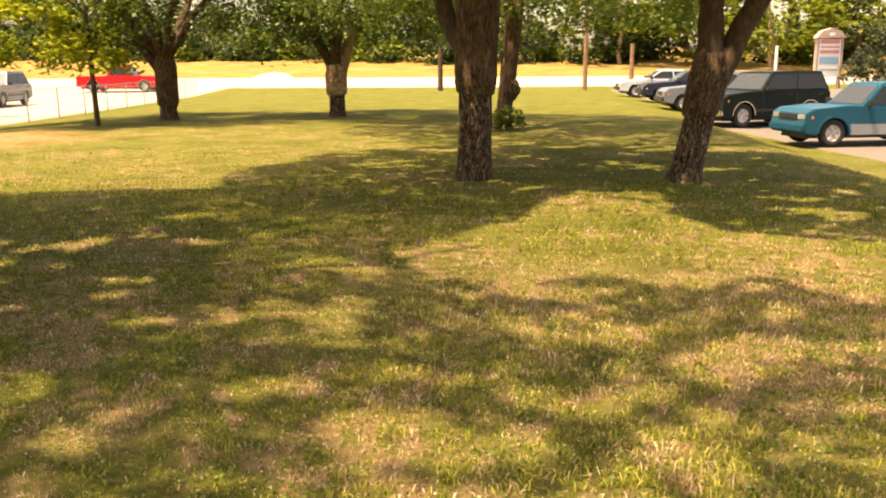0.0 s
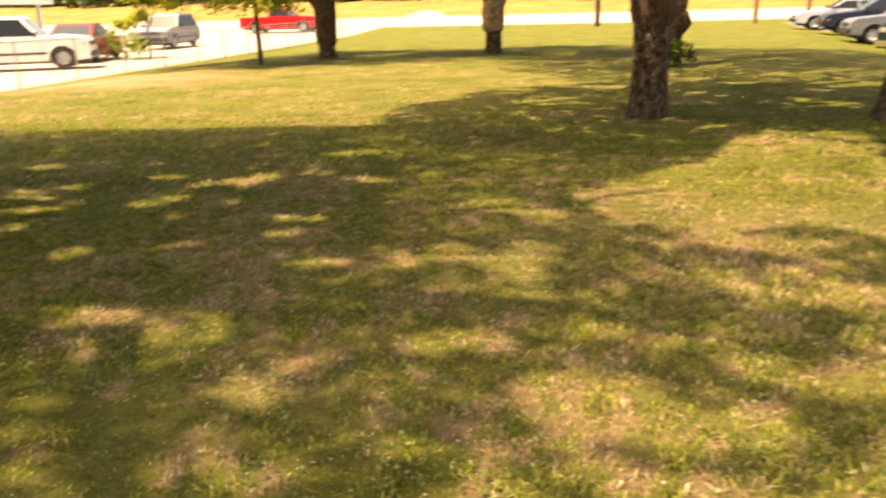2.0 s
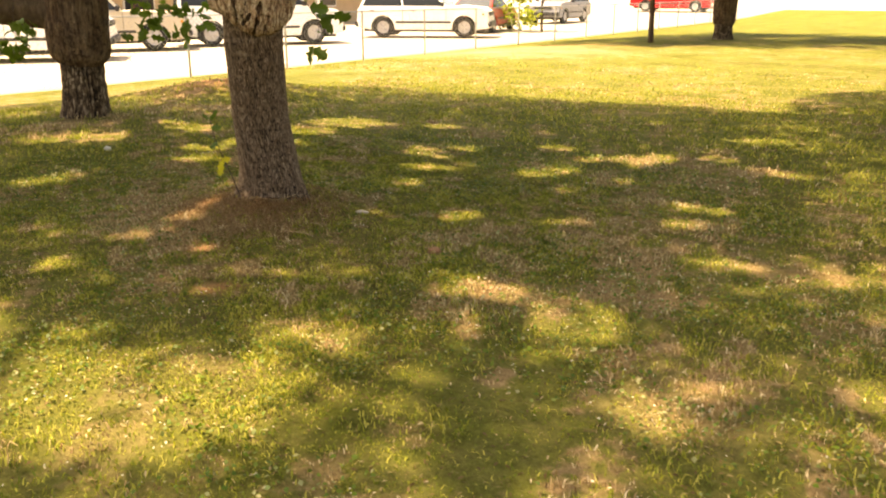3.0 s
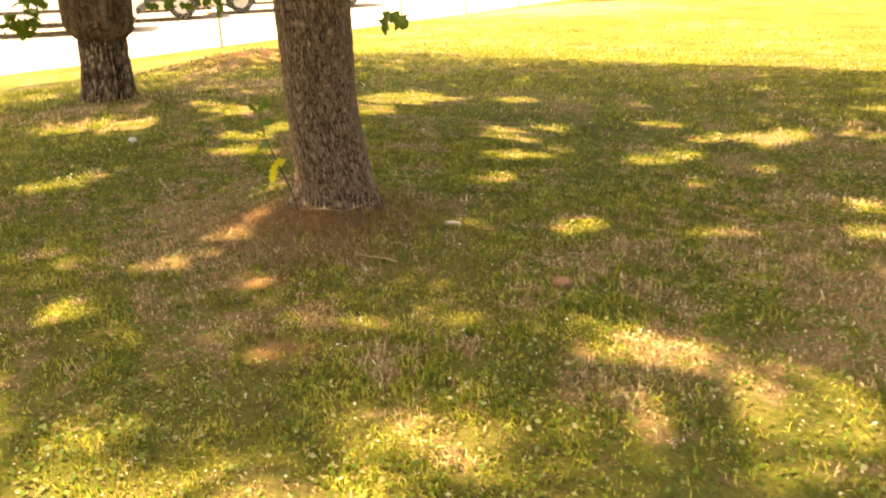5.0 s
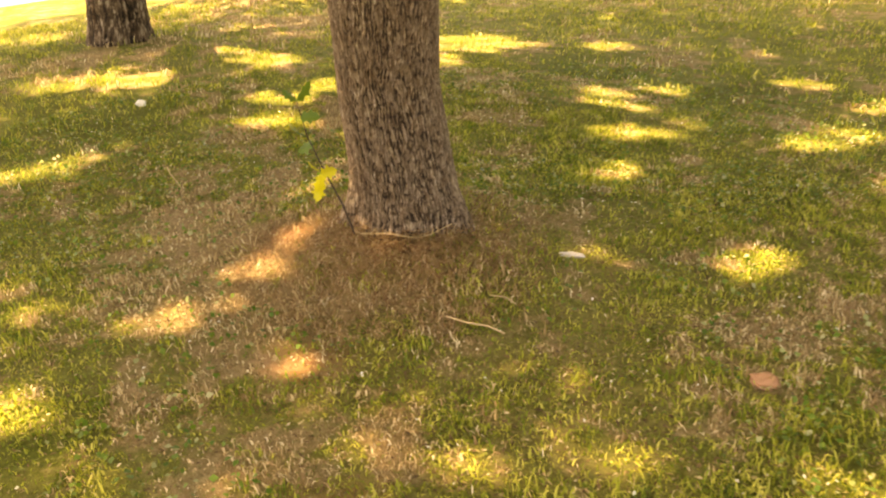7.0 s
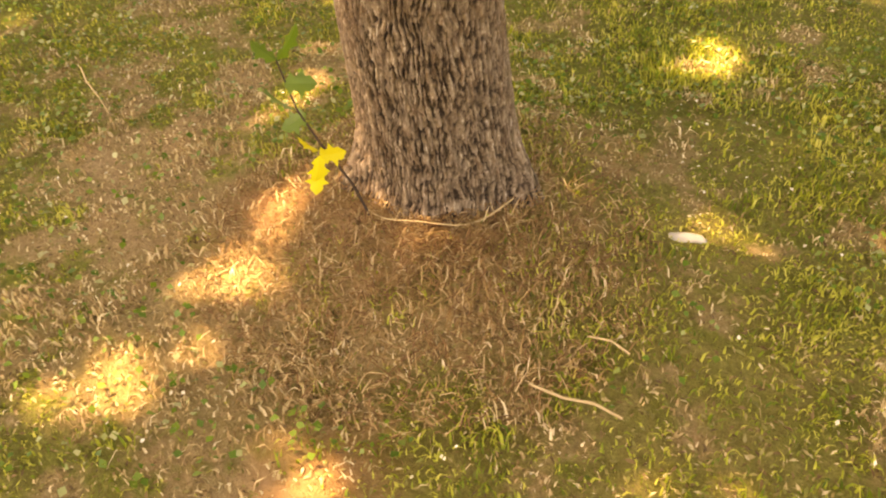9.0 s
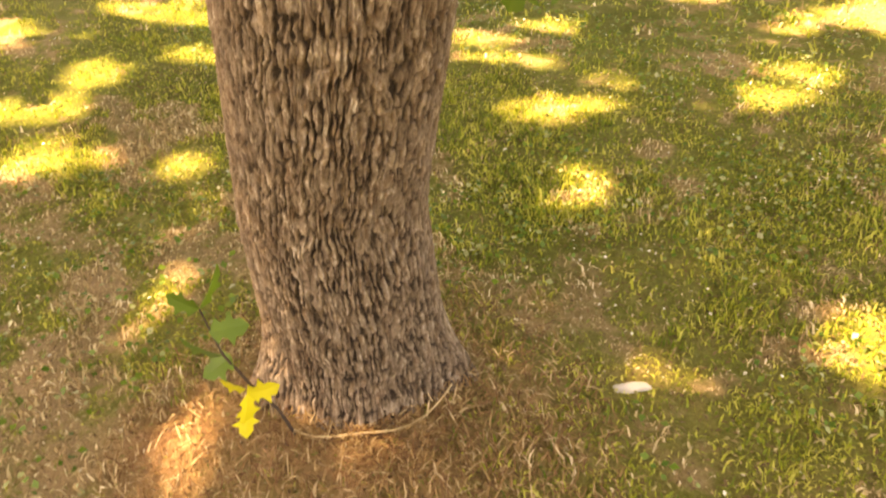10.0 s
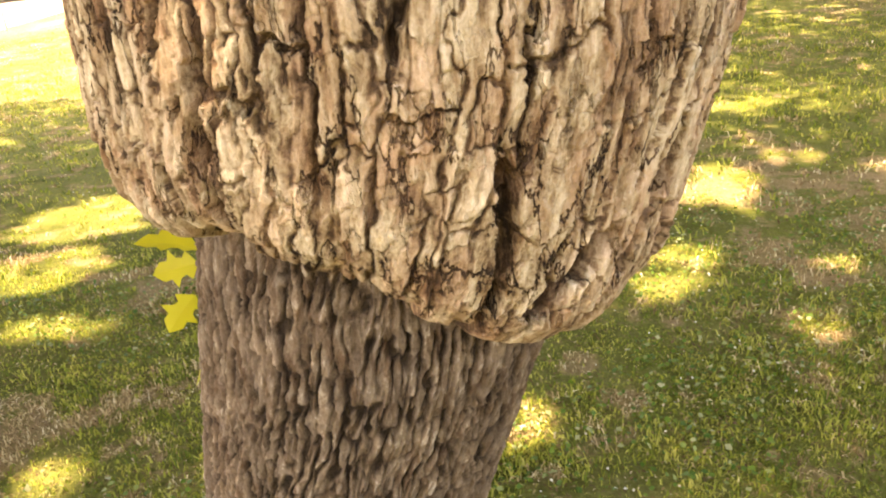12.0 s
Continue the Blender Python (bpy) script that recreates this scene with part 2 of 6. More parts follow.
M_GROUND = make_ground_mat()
M_GRASS = make_grass_mat("grass_blades",
    [(0.0, (0.05, 0.085, 0.009)), (0.3, (0.130, 0.175, 0.018)), (0.6, (0.27, 0.285, 0.035)), (1.0, (0.46, 0.42, 0.10))],
    [(0.0, (0.21, 0.125, 0.06)), (0.45, (0.38, 0.26, 0.13)), (0.8, (0.54, 0.41, 0.225)), (1.0, (0.78, 0.66, 0.45))], 0.80)
M_THATCH = leaf_mat("dead_straw", [(0.0, (0.12, 0.05, 0.02)), (0.5, (0.24, 0.132, 0.052)), (0.85, (0.37, 0.235, 0.105)), (1.0, (0.60, 0.45, 0.26))], 0.2, 0.8)
M_DUFF = leaf_mat("dry_duff", [(0.0, (0.09, 0.05, 0.02)), (0.35, (0.20, 0.125, 0.05)), (0.6, (0.15, 0.165, 0.03)), (0.9, (0.33, 0.25, 0.11)), (1.0, (0.58, 0.48, 0.30))], 0.15, 0.8)
M_PETAL = leaf_mat("pale_petals", [(0.0, (0.42, 0.36, 0.24)), (0.6, (0.66, 0.62, 0.50)), (1.0, (0.80, 0.78, 0.70))], 0.35, 0.7)
M_WEED = leaf_mat("weed_leaves", [(0.0, (0.05, 0.11, 0.01)), (0.7, (0.13, 0.20, 0.02)), (1.0, (0.42, 0.40, 0.22))], 0.35)
M_LEAF = leaf_mat("crown_leaves", [(0.0, (0.05, 0.10, 0.015)), (0.5, (0.11, 0.17, 0.025)), (1.0, (0.20, 0.25, 0.04))], 0.5)
M_LEAF_DARK = leaf_mat("dark_crown_leaves", [(0.0, (0.025, 0.06, 0.008)), (0.6, (0.06, 0.11, 0.015)), (1.0, (0.16, 0.20, 0.03))], 0.4)
M_LEAF_LIGHT = leaf_mat("young_leaves", [(0.0, (0.16, 0.24, 0.02)), (0.5, (0.30, 0.36, 0.03)), (1.0, (0.46, 0.45, 0.06))], 0.55)
M_LEAF_BUSH = leaf_mat("grey_green_leaves", [(0.0, (0.03, 0.05, 0.022)), (0.6, (0.06, 0.085, 0.04)), (1.0, (0.12, 0.14, 0.07))], 0.3)
M_LEAF_WOOD = leaf_mat("woodland_leaves", [(0.0, (0.016, 0.038, 0.007)), (0.6, (0.042, 0.075, 0.012)), (1.0, (0.10, 0.13, 0.022))], 0.3)
# lowest stops: near-black furrows, inner bark with crevice shade painted in
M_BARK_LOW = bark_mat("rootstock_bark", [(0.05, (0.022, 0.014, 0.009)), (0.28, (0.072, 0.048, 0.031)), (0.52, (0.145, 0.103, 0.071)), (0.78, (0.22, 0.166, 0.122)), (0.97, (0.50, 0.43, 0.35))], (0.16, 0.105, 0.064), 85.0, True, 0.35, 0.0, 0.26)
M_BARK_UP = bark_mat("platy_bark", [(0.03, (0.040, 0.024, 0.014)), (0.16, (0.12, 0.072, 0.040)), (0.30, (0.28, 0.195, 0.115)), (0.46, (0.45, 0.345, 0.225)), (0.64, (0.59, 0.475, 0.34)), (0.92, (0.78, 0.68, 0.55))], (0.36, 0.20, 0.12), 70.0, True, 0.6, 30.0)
# the top stop paints pale sun flecks onto the dark foot bark
M_BARK_LOW_DARK = bark_mat("sunflecked_dark_bark", [(0.05, (0.012, 0.008, 0.005)), (0.35, (0.05, 0.032, 0.02)), (0.65, (0.10, 0.068, 0.043)), (0.92, (0.32, 0.26, 0.20))], (0.10, 0.062, 0.036), 26.0, True, 0.4, 0.0, 0.5)
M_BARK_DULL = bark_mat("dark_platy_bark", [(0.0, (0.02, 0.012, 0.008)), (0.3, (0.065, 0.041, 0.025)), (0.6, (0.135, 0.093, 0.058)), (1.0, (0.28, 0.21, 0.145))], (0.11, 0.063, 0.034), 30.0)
# brighter copy of the woodland leaves, with sunlight put into the colour
M_LEAF_WOOD_PALE = leaf_mat("sunlit_woodland_leaves", [(0.0, (0.07, 0.12, 0.014)), (0.6, (0.16, 0.21, 0.022)), (1.0, (0.30, 0.31, 0.04))], 0.45)
M_BARK_FAR = bark_mat("limb_bark", [(0.25, (0.02, 0.013, 0.008)), (0.5, (0.075, 0.05, 0.031)), (0.75, (0.18, 0.13, 0.09))], (0.08, 0.052, 0.032), 26.0, False)
M_BARK_PALE = bark_mat("pale_trunk_bark", [(0.3, (0.14, 0.09, 0.055)), (0.55, (0.32, 0.22, 0.14)), (0.8, (0.50, 0.38, 0.26))], (0.3, 0.2, 0.12), 20.0, False)
M_CONCRETE = make_concrete("sunlit_concrete", (0.47, 0.415, 0.345), (0.38, 0.33, 0.27))
M_ASPHALT = make_concrete("worn_lot_paving", (0.13, 0.12, 0.105), (0.20, 0.175, 0.15))


# ---- geometry helpers ----


def finish(name, bm, mat, parent=None, label="", smooth=False):
    me = bpy.data.meshes.new(name)
    bmesh.ops.recalc_face_normals(bm, faces=bm.faces)
    bm.to_mesh(me)
    bm.free()
    if mat:
        me.materials.append(mat)
    if smooth:
        me.polygons.foreach_set("use_smooth", [True] * len(me.polygons))
    ob = new(name, me)
    if parent:
        ob.parent = parent
    if label:
        ob["label"] = label
    return ob


def part(name, bm, material, parent, label="", smooth=False):
    return finish(name, bm, material, parent, label, smooth)


def arrays(name, verts, quads=None, tris=None, mat=None, parent=None, label="", smooth=False, relief=None, tone=None):
    """One mesh object from numpy arrays."""
    me = bpy.data.meshes.new(name)
    quads = np.zeros((0, 4), np.int32) if quads is None else np.asarray(quads, np.int32)
    tris = np.zeros((0, 3), np.int32) if tris is None else np.asarray(tris, np.int32)
    loops = np.concatenate([quads.ravel(), tris.ravel()])
    starts = np.concatenate([np.arange(len(quads)) * 4, len(quads) * 4 + np.arange(len(tris)) * 3])
    me.vertices.add(len(verts))
    me.vertices.foreach_set("co", np.asarray(verts, np.float32).ravel())
    me.loops.add(len(loops))
    me.loops.foreach_set("vertex_index", loops.astype(np.int32))
    me.polygons.add(len(starts))
    me.polygons.foreach_set("loop_start", starts.astype(np.int32))
    me.update(calc_edges=True)
    if smooth:
        me.polygons.foreach_set("use_smooth", np.ones(len(starts), bool))
    for key, values in (("relief", relief), ("tone", tone)):
        if values is not None:
            a = me.attributes.new(key, "FLOAT", "POINT")
            a.data.foreach_set("value", np.asarray(values, np.float32))
    if mat:
        me.materials.append(mat)
    ob = new(name, me)
    if parent:
        ob.parent = parent
    if label:
        ob["label"] = label
    return ob


def empty(name, loc, label, category, group="", rz=0.0, kind=""):
    e = new(name)
    e.matrix_world = pose(*loc, 0, 0, rz)
    return tagged(e, label, category, group, kind)


def lattice(i, j, seed):
    h = np.sin(i * 127.1 + j * 311.7 + seed * 74.7) * 43758.5453
    return h - np.floor(h)


def vnoise(x, y, seed=0.0, wrap=None):
    i, j = np.floor(x), np.floor(y)
    fx, fy = x - i, y - j
    fx, fy = fx * fx * (3 - 2 * fx), fy * fy * (3 - 2 * fy)
    i1 = i + 1
    if wrap:
        i, i1 = np.mod(i, wrap), np.mod(i1, wrap)
    a, b = lattice(i, j, seed), lattice(i1, j, seed)
    c, d = lattice(i, j + 1, seed), lattice(i1, j + 1, seed)
    return (a * (1 - fx) + b * fx) * (1 - fy) + (c * (1 - fx) + d * fx) * fy


def fbm(x, y, seed=0.0, octaves=3, wrap=None):
    s, w, tot = 0.0, 1.0, 0.0
    for k in range(octaves):
        s = s + w * vnoise(x * 2**k, y * 2**k, seed + 13 * k, wrap * 2**k if wrap else None)
        tot += w
        w *= 0.5
    return s / tot


def smooth_step(a, b, x):
    k = np.clip((x - a) / (b - a), 0, 1)
    return k * k * (3 - 2 * k)


def box_bm(bm, lo, hi, bevel=0.0):
    r = bmesh.ops.create_cube(bm, size=1.0)
    for v in r["verts"]:
        v.co = Vector([l + (c + 0.5) * (h - l) for l, h, c in zip(lo, hi, v.co)])
    if bevel:
        edges = list({e for v in r["verts"] for e in v.link_edges})
        bmesh.ops.bevel(bm, geom=edges, offset=bevel, segments=2, affect="EDGES")


def tube(points, radii, sides=10, wob=0.0, seed=0.0):
    """Vertices and quads of a tapered, slightly uneven tube along a line of places."""
    pts = [Vector(p) for p in points]
    verts, quads = [], []
    up = Vector((0.3, 0.2, 1)).normalized()
    for k, p in enumerate(pts):
        d = (pts[min(k + 1, len(pts) - 1)] - pts[max(k - 1, 0)]).normalized()
        a = d.cross(up)
        a = a.normalized() if a.length > 0.05 else d.cross(Vector((1, 0, 0))).normalized()
        b = d.cross(a)
        for s in range(sides):
            th = 2 * math.pi * s / sides
            r = radii[k] * (1 + wob * math.sin(3 * th + 1.7 * k + seed) + wob * 0.7 * math.sin(5 * th - 0.9 * k + 2 * seed))
            verts.append(p + a * (r * math.cos(th)) + b * (r * math.sin(th)))
    n = len(pts)
    for k in range(n - 1):
        for s in range(sides):
            s2 = (s + 1) % sides
            quads.append((k * sides + s, k * sides + s2, (k + 1) * sides + s2, (k + 1) * sides + s))
    return np.array([tuple(v) for v in verts]), np.array(quads)


def bend(a, b, sag, steps=7, seed=0):
    """Places along an uneven line from a to b."""
    rng = random.Random(seed)
    a, b = Vector(a), Vector(b)
    out = []
    for k in range(steps + 1):
        f = k / steps
        p = a.lerp(b, f)
        w = math.sin(math.pi * f)
        p += Vector((rng.uniform(-1, 1), rng.uniform(-1, 1), 0.3 * rng.uniform(-1, 1))) * (0.05 * w * (b - a).length) + Vector((0, 0, sag * w))
        out.append(p)
    return out


# ---- lie of the land ----
def land(x, y):
    """Height of the ground at a place, for numbers or arrays."""
    x, y = np.asarray(x, float), np.asarray(y, float)
    z = -0.10 + 0.24 * np.exp(-((x + 4) ** 2 + (y - 4) ** 2) / 40) + 0.17 * np.exp(-((x + 8) ** 2 + (y - 4.7) ** 2) / 6)
    z = z + 0.25 * np.exp(-((x + 9.75) ** 2 / 1.1 + (y - 7.6) ** 2 / 1.5))
    z = z + 0.10 * np.exp(-((x + 4.1) ** 2 + (y - 3.75) ** 2) / 0.18)
    z = z - 0.22 * smooth_step(-11.5, -17, x) * (1 - smooth_step(50, 62, y))
    z = z - 0.40 * smooth_step(5.5, 8.2, x) * (1 - smooth_step(24, 42, y)) - 0.1 * smooth_step(5.5, 8.2, x) * (1 - smooth_step(50, 60, y))
    z = z + 0.55 * smooth_step(60, 82, y) + 2.6 * smooth_step(82, 125, y) + 4.0 * smooth_step(125, 330, y)
    return z


def street_edge(y):
    return -13.3 - 0.115 * np.asarray(y, float)


def lot_edge(y):
    return 7.6 + 0.25 * np.sin(y * 0.2) + 1.05 * smooth_step(28.5, 24.5, y) + 0.55 * smooth_step(24, 19, y)


def road_edge(x):
    return 63.5 + 0.12 * np.asarray(x, float) * (np.asarray(x, float) > 0)


def sheet(name, us, vs, place, mat, label, category):
    """A sheet over two rows of numbers: place(u, v) gives x, y and z arrays."""
    u, v = np.meshgrid(us, vs, indexing="ij")
    x, y, z = place(u, v)
    n, m = u.shape
    i, j = np.meshgrid(np.arange(n - 1), np.arange(m - 1), indexing="ij")
    a = (i * m + j).ravel()
    quads = np.stack([a, a + m, a + m + 1, a + 1], 1)
    ob = arrays(name, np.stack([x, y, z], -1).reshape(-1, 3), quads, mat=mat, smooth=True)
    return tagged(ob, label, category, kind="structure")


def spread(lo, hi, mid, n, k=3.2):
    """Numbers from lo to hi, closest together at mid."""
    s = np.linspace(-1, 1, n)
    w = np.sinh(k * s) / np.sinh(k)
    return np.where(w < 0, mid + w * (mid - lo), mid + w * (hi - mid))


def ground_place(u, v):
    rough = 0.03 * (fbm(u * 0.9, v * 0.9, 3) - 0.5) * np.exp(-(((u + 3) ** 2 + (v - 6) ** 2) / 900))
    return u, v, land(u, v) + rough


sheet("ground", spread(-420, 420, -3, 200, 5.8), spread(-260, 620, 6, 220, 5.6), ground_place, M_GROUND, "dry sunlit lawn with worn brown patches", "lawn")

def lift(u, v, h=0.03):
    return land(u, v) + h

sheet("road_street", np.concatenate([[-0.002], np.linspace(0, 1, 40)]), np.linspace(-60, 66, 90),
      lambda u, v: (street_edge(v) - 34 * u, v, lift(street_edge(v) - 34 * u, v, 0.03) - 0.12 * (u < 0)), M_CONCRETE, "pale sun-bleached concrete street beside the lawn", "street")
sheet("road_crossing", np.linspace(-260, 300, 140), np.concatenate([[-0.004], np.linspace(0, 1, 12)]),
      lambda u, v: (u, road_edge(u) + 15 * v, lift(u, road_edge(u) + 15 * v, 0.05) - 0.15 * (v < 0)), M_CONCRETE, "pale concrete road crossing behind the lawn", "road")
sheet("parking_lot", np.concatenate([[-0.002], np.linspace(0, 1, 40)]), np.linspace(4, 58, 60),
      lambda u, v: (lot_edge(v) + 45 * u, v, lift(lot_edge(v) + 45 * u, v, 0.03) - 0.12 * (u < 0)), M_ASPHALT, "worn pale asphalt parking lot", "parking lot")

# ---- trees ----
SHADE = [  # outlines of the ground that the crowns keep in shade
    [(-10.8, 4.2), (-11.6, 6.5), (-10.9, 10.6), (-7.2, 11.9), (-6.5, 10.8), (-5.2, 11.5), (-4.9, 13.5), (-4.3, 15), (-4.0, 19), (-3.5, 25), (-2.6, 31), (0.5, 32), (5.4, 36), (7.5, 30), (7.4, 22), (6.9, 14), (6.0, 9), (5, 4), (4, -1), (-4, -4), (-10, -2)],
    [(-14, 21), (-9, 21), (-5.6, 26.3), (-3, 27), (-2.6, 34), (-11, 35), (-14, 30)],
]
# gaps in the crowns: place lit on the ground, half length, half width, turn in degrees
LIT_BY_TREE = [
    (-3.52, 3.54, 0.10, 0.04, 34), (-3.49, 4.06, 0.11, 0.08, 42), (-4.24, 3.25, 0.14, 0.07, 30), (-4.30, 3.45, 0.14, 0.055, 108), (-4.70, 3.82, 0.18, 0.05, 105), (-4.02, 3.62, 0.20, 0.05, -5),
    (-4.16, 3.11, 0.05, 0.04, 36), (-4.25, 2.91, 0.13, 0.09, 36), (-4.57, 2.68, 0.09, 0.10, 39), (-3.77, 3.03, 0.10, 0.05, 40), (-3.47, 3.06, 0.08, 0.05, 41),
    (-3.16, 3.01, 0.07, 0.05, 41), (-3.85, 2.42, 0.07, 0.06, 41), (-3.28, 2.13, 0.13, 0.10, 38), (-3.4, 3.36, 0.03, 0.02, 40), (-5.82, 3.66, 0.10, 0.08, 37),
]
LIT_BEYOND = [
    (-4.15, 5.22, 0.22, 0.09, 34), (-3.935, 4.735, 0.10, 0.14, 38), (-3.46, 5.6, 0.17, 0.12, 40), (-2.82, 8.34, 0.2, 0.3, 0), (-3.15, 6.84, 0.15, 0.2, 0),
    (-2.76, 7.14, 0.12, 0.15, 0), (-3.04, 6.42, 0.14, 0.15, 0), (-3.39, 5.87, 0.14, 0.13, 0), (-2.9, 5.76, 0.12, 0.09, 0), (-3.03, 5.28, 0.12, 0.07, 0),
    (-4.55, 5.88, 0.36, 0.13, 42), (-4.05, 5.54, 0.08, 0.09, 19), (-3.98, 6.65, 0.18, 0.13, 20), (-3.48, 6.4, 0.2, 0.12, 80), (-1.66, 4.46, 0.17, 0.12, 15),
    (-1, 4.97, 0.17, 0.1, 16), (-0.51, 4.92, 0.13, 0.1, 16), (-4.46, 5.6, 0.2, 0.08, 13),
]
LIT_BEYOND_TOO = [
    (-3.22, 6.62, 0.29, 0.2, 13), (4.9, 17.2, 1.7, 0.6, 3), (6.7, 17.8, 1.2, 0.8, 3), (-3.5, 17.3, 1.2, 0.7, 3), (-2.17, 5.42, 0.2, 0.1, 9),
    (-0.6, 5.08, 0.25, 0.08, 10), (-2.06, 5.05, 0.2, 0.1, 44), (-2.6, 4.55, 0.15, 0.1, 42), (-3.15, 4.35, 0.07, 0.06, 37), (-2.9, 4.32, 0.05, 0.07, 37),
]
LIT_WEST = [
    (-5.84, 4.54, 0.2, 0.13, 29), (-5.55, 4.24, 0.2, 0.14, 28), (-5.08, 4.4, 0.09, 0.07, 7), (-5.9, 5.67, 0.28, 0.26, 2), (-5.59, 5.19, 0.25, 0.1, 3),
    (-6.2, 6.2, 0.3, 0.25, 0), (-6.62, 5, 0.2, 0.17, 19), (-5.9, 4.84, 0.14, 0.13, 16), (-6.2, 5.5, 0.24, 0.15, 17), (-7, 4, 0.4, 0.2, 35),
    (-6.7, 4.3, 0.3, 0.16, 37), (-5.78, 3.27, 0.27, 0.15, 85), (-5.38, 6.9, 0.2, 0.17, 43), (-6.1, 6.4, 0.3, 0.35, 48), (-7.7, 5.5, 0.2, 0.16, 39),
]
LIT_FRONT = [
    (-3.12, 4.27, 0.16, 0.06, 60), (-2.25, 3.38, 0.40, 0.19, -15), (-2.58, 1.93, 0.52, 0.36, 39), (-3.03, 1.93, 0.2, 0.12, 37), (-2.56, 2.3, 0.2, 0.08, 37),
    (-1.71, 3.31, 0.12, 0.07, 41), (-2.56, 2.67, 0.16, 0.07, 37), (-2.29, 2.66, 0.1, 0.05, 41), (-3.16, 1.95, 0.14, 0.06, 39), (-1.74, 3.43, 0.06, 0.1, 39),
    (-1.99, 2.96, 0.07, 0.05, 39), (-3.17, 3.02, 0.07, 0.05, 41), (-3.09, 4.14, 0.05, 0.06, 46), (-2.84, 3.86, 0.07, 0.05, 36),
]
LIT_START = [
    (4.0, 12.42, 0.22, 0.14, 20), (0.28, 12.14, 0.15, 0.12, 30), (0.36, 12.3, 0.08, 0.06, 0),
    (0.24, 3.05, 0.15, 0.1, 17), (-0.16, 2.85, 0.19, 0.07, 15), (-0.59, 3.63, 0.22, 0.12, 13), (0.08, 3.81, 0.25, 0.14, 16), (0.4, 3.9, 0.28, 0.1, 16),
    (-1.2, 3.17, 0.10, 0.05, 41), (-1.29, 2.93, 0.18, 0.09, -30), (-2.60, 2.62, 0.22, 0.12, 20), (-0.96, 2.42, 0.14, 0.08, 16), (-0.62, 2.65, 0.13, 0.06, 12), (0.67, 3.61, 0.18, 0.1, 14),
    (0.88, 3.52, 0.15, 0.08, 15), (-0.46, 4.19, 0.17, 0.08, 18), (-0.42, 4.16, 0.2, 0.07, 9), (1.2, 3, 0.3, 0.2, 20),
    (-0.8, 3.52, 0.08, 0.15, 43),
]
LIT_FIELDS = [  # larger gaps between neighbouring crowns
    [(-0.45, 6.78), (0.24, 8.06), (1.28, 11.07), (2.39, 10.95), (2.4, 9.17), (2.76, 8.21), (3.84, 7.32), (3.04, 5.45), (2.71, 5.99), (2.43, 6.29), (1.95, 5.86), (1.34, 5.92), (0.95, 6.21), (0.3, 5.9), (-0.28, 6.16)],
    [(1.42, 4.23), (1.97, 4.8), (2.82, 4.94), (2.67, 4.61), (2.05, 4.32), (1.62, 3.86), (1.39, 3.83)],
]


def inside(poly, x, y):
    hit = np.zeros(x.shape, bool)
    for (x0, y0), (x1, y1) in zip(poly, poly[1:] + poly[:1]):
        if y0 != y1:
            hit ^= ((y0 > y) != (y1 > y)) & (x < (x1 - x0) * (y - y0) / (y1 - y0) + x0)
    return hit


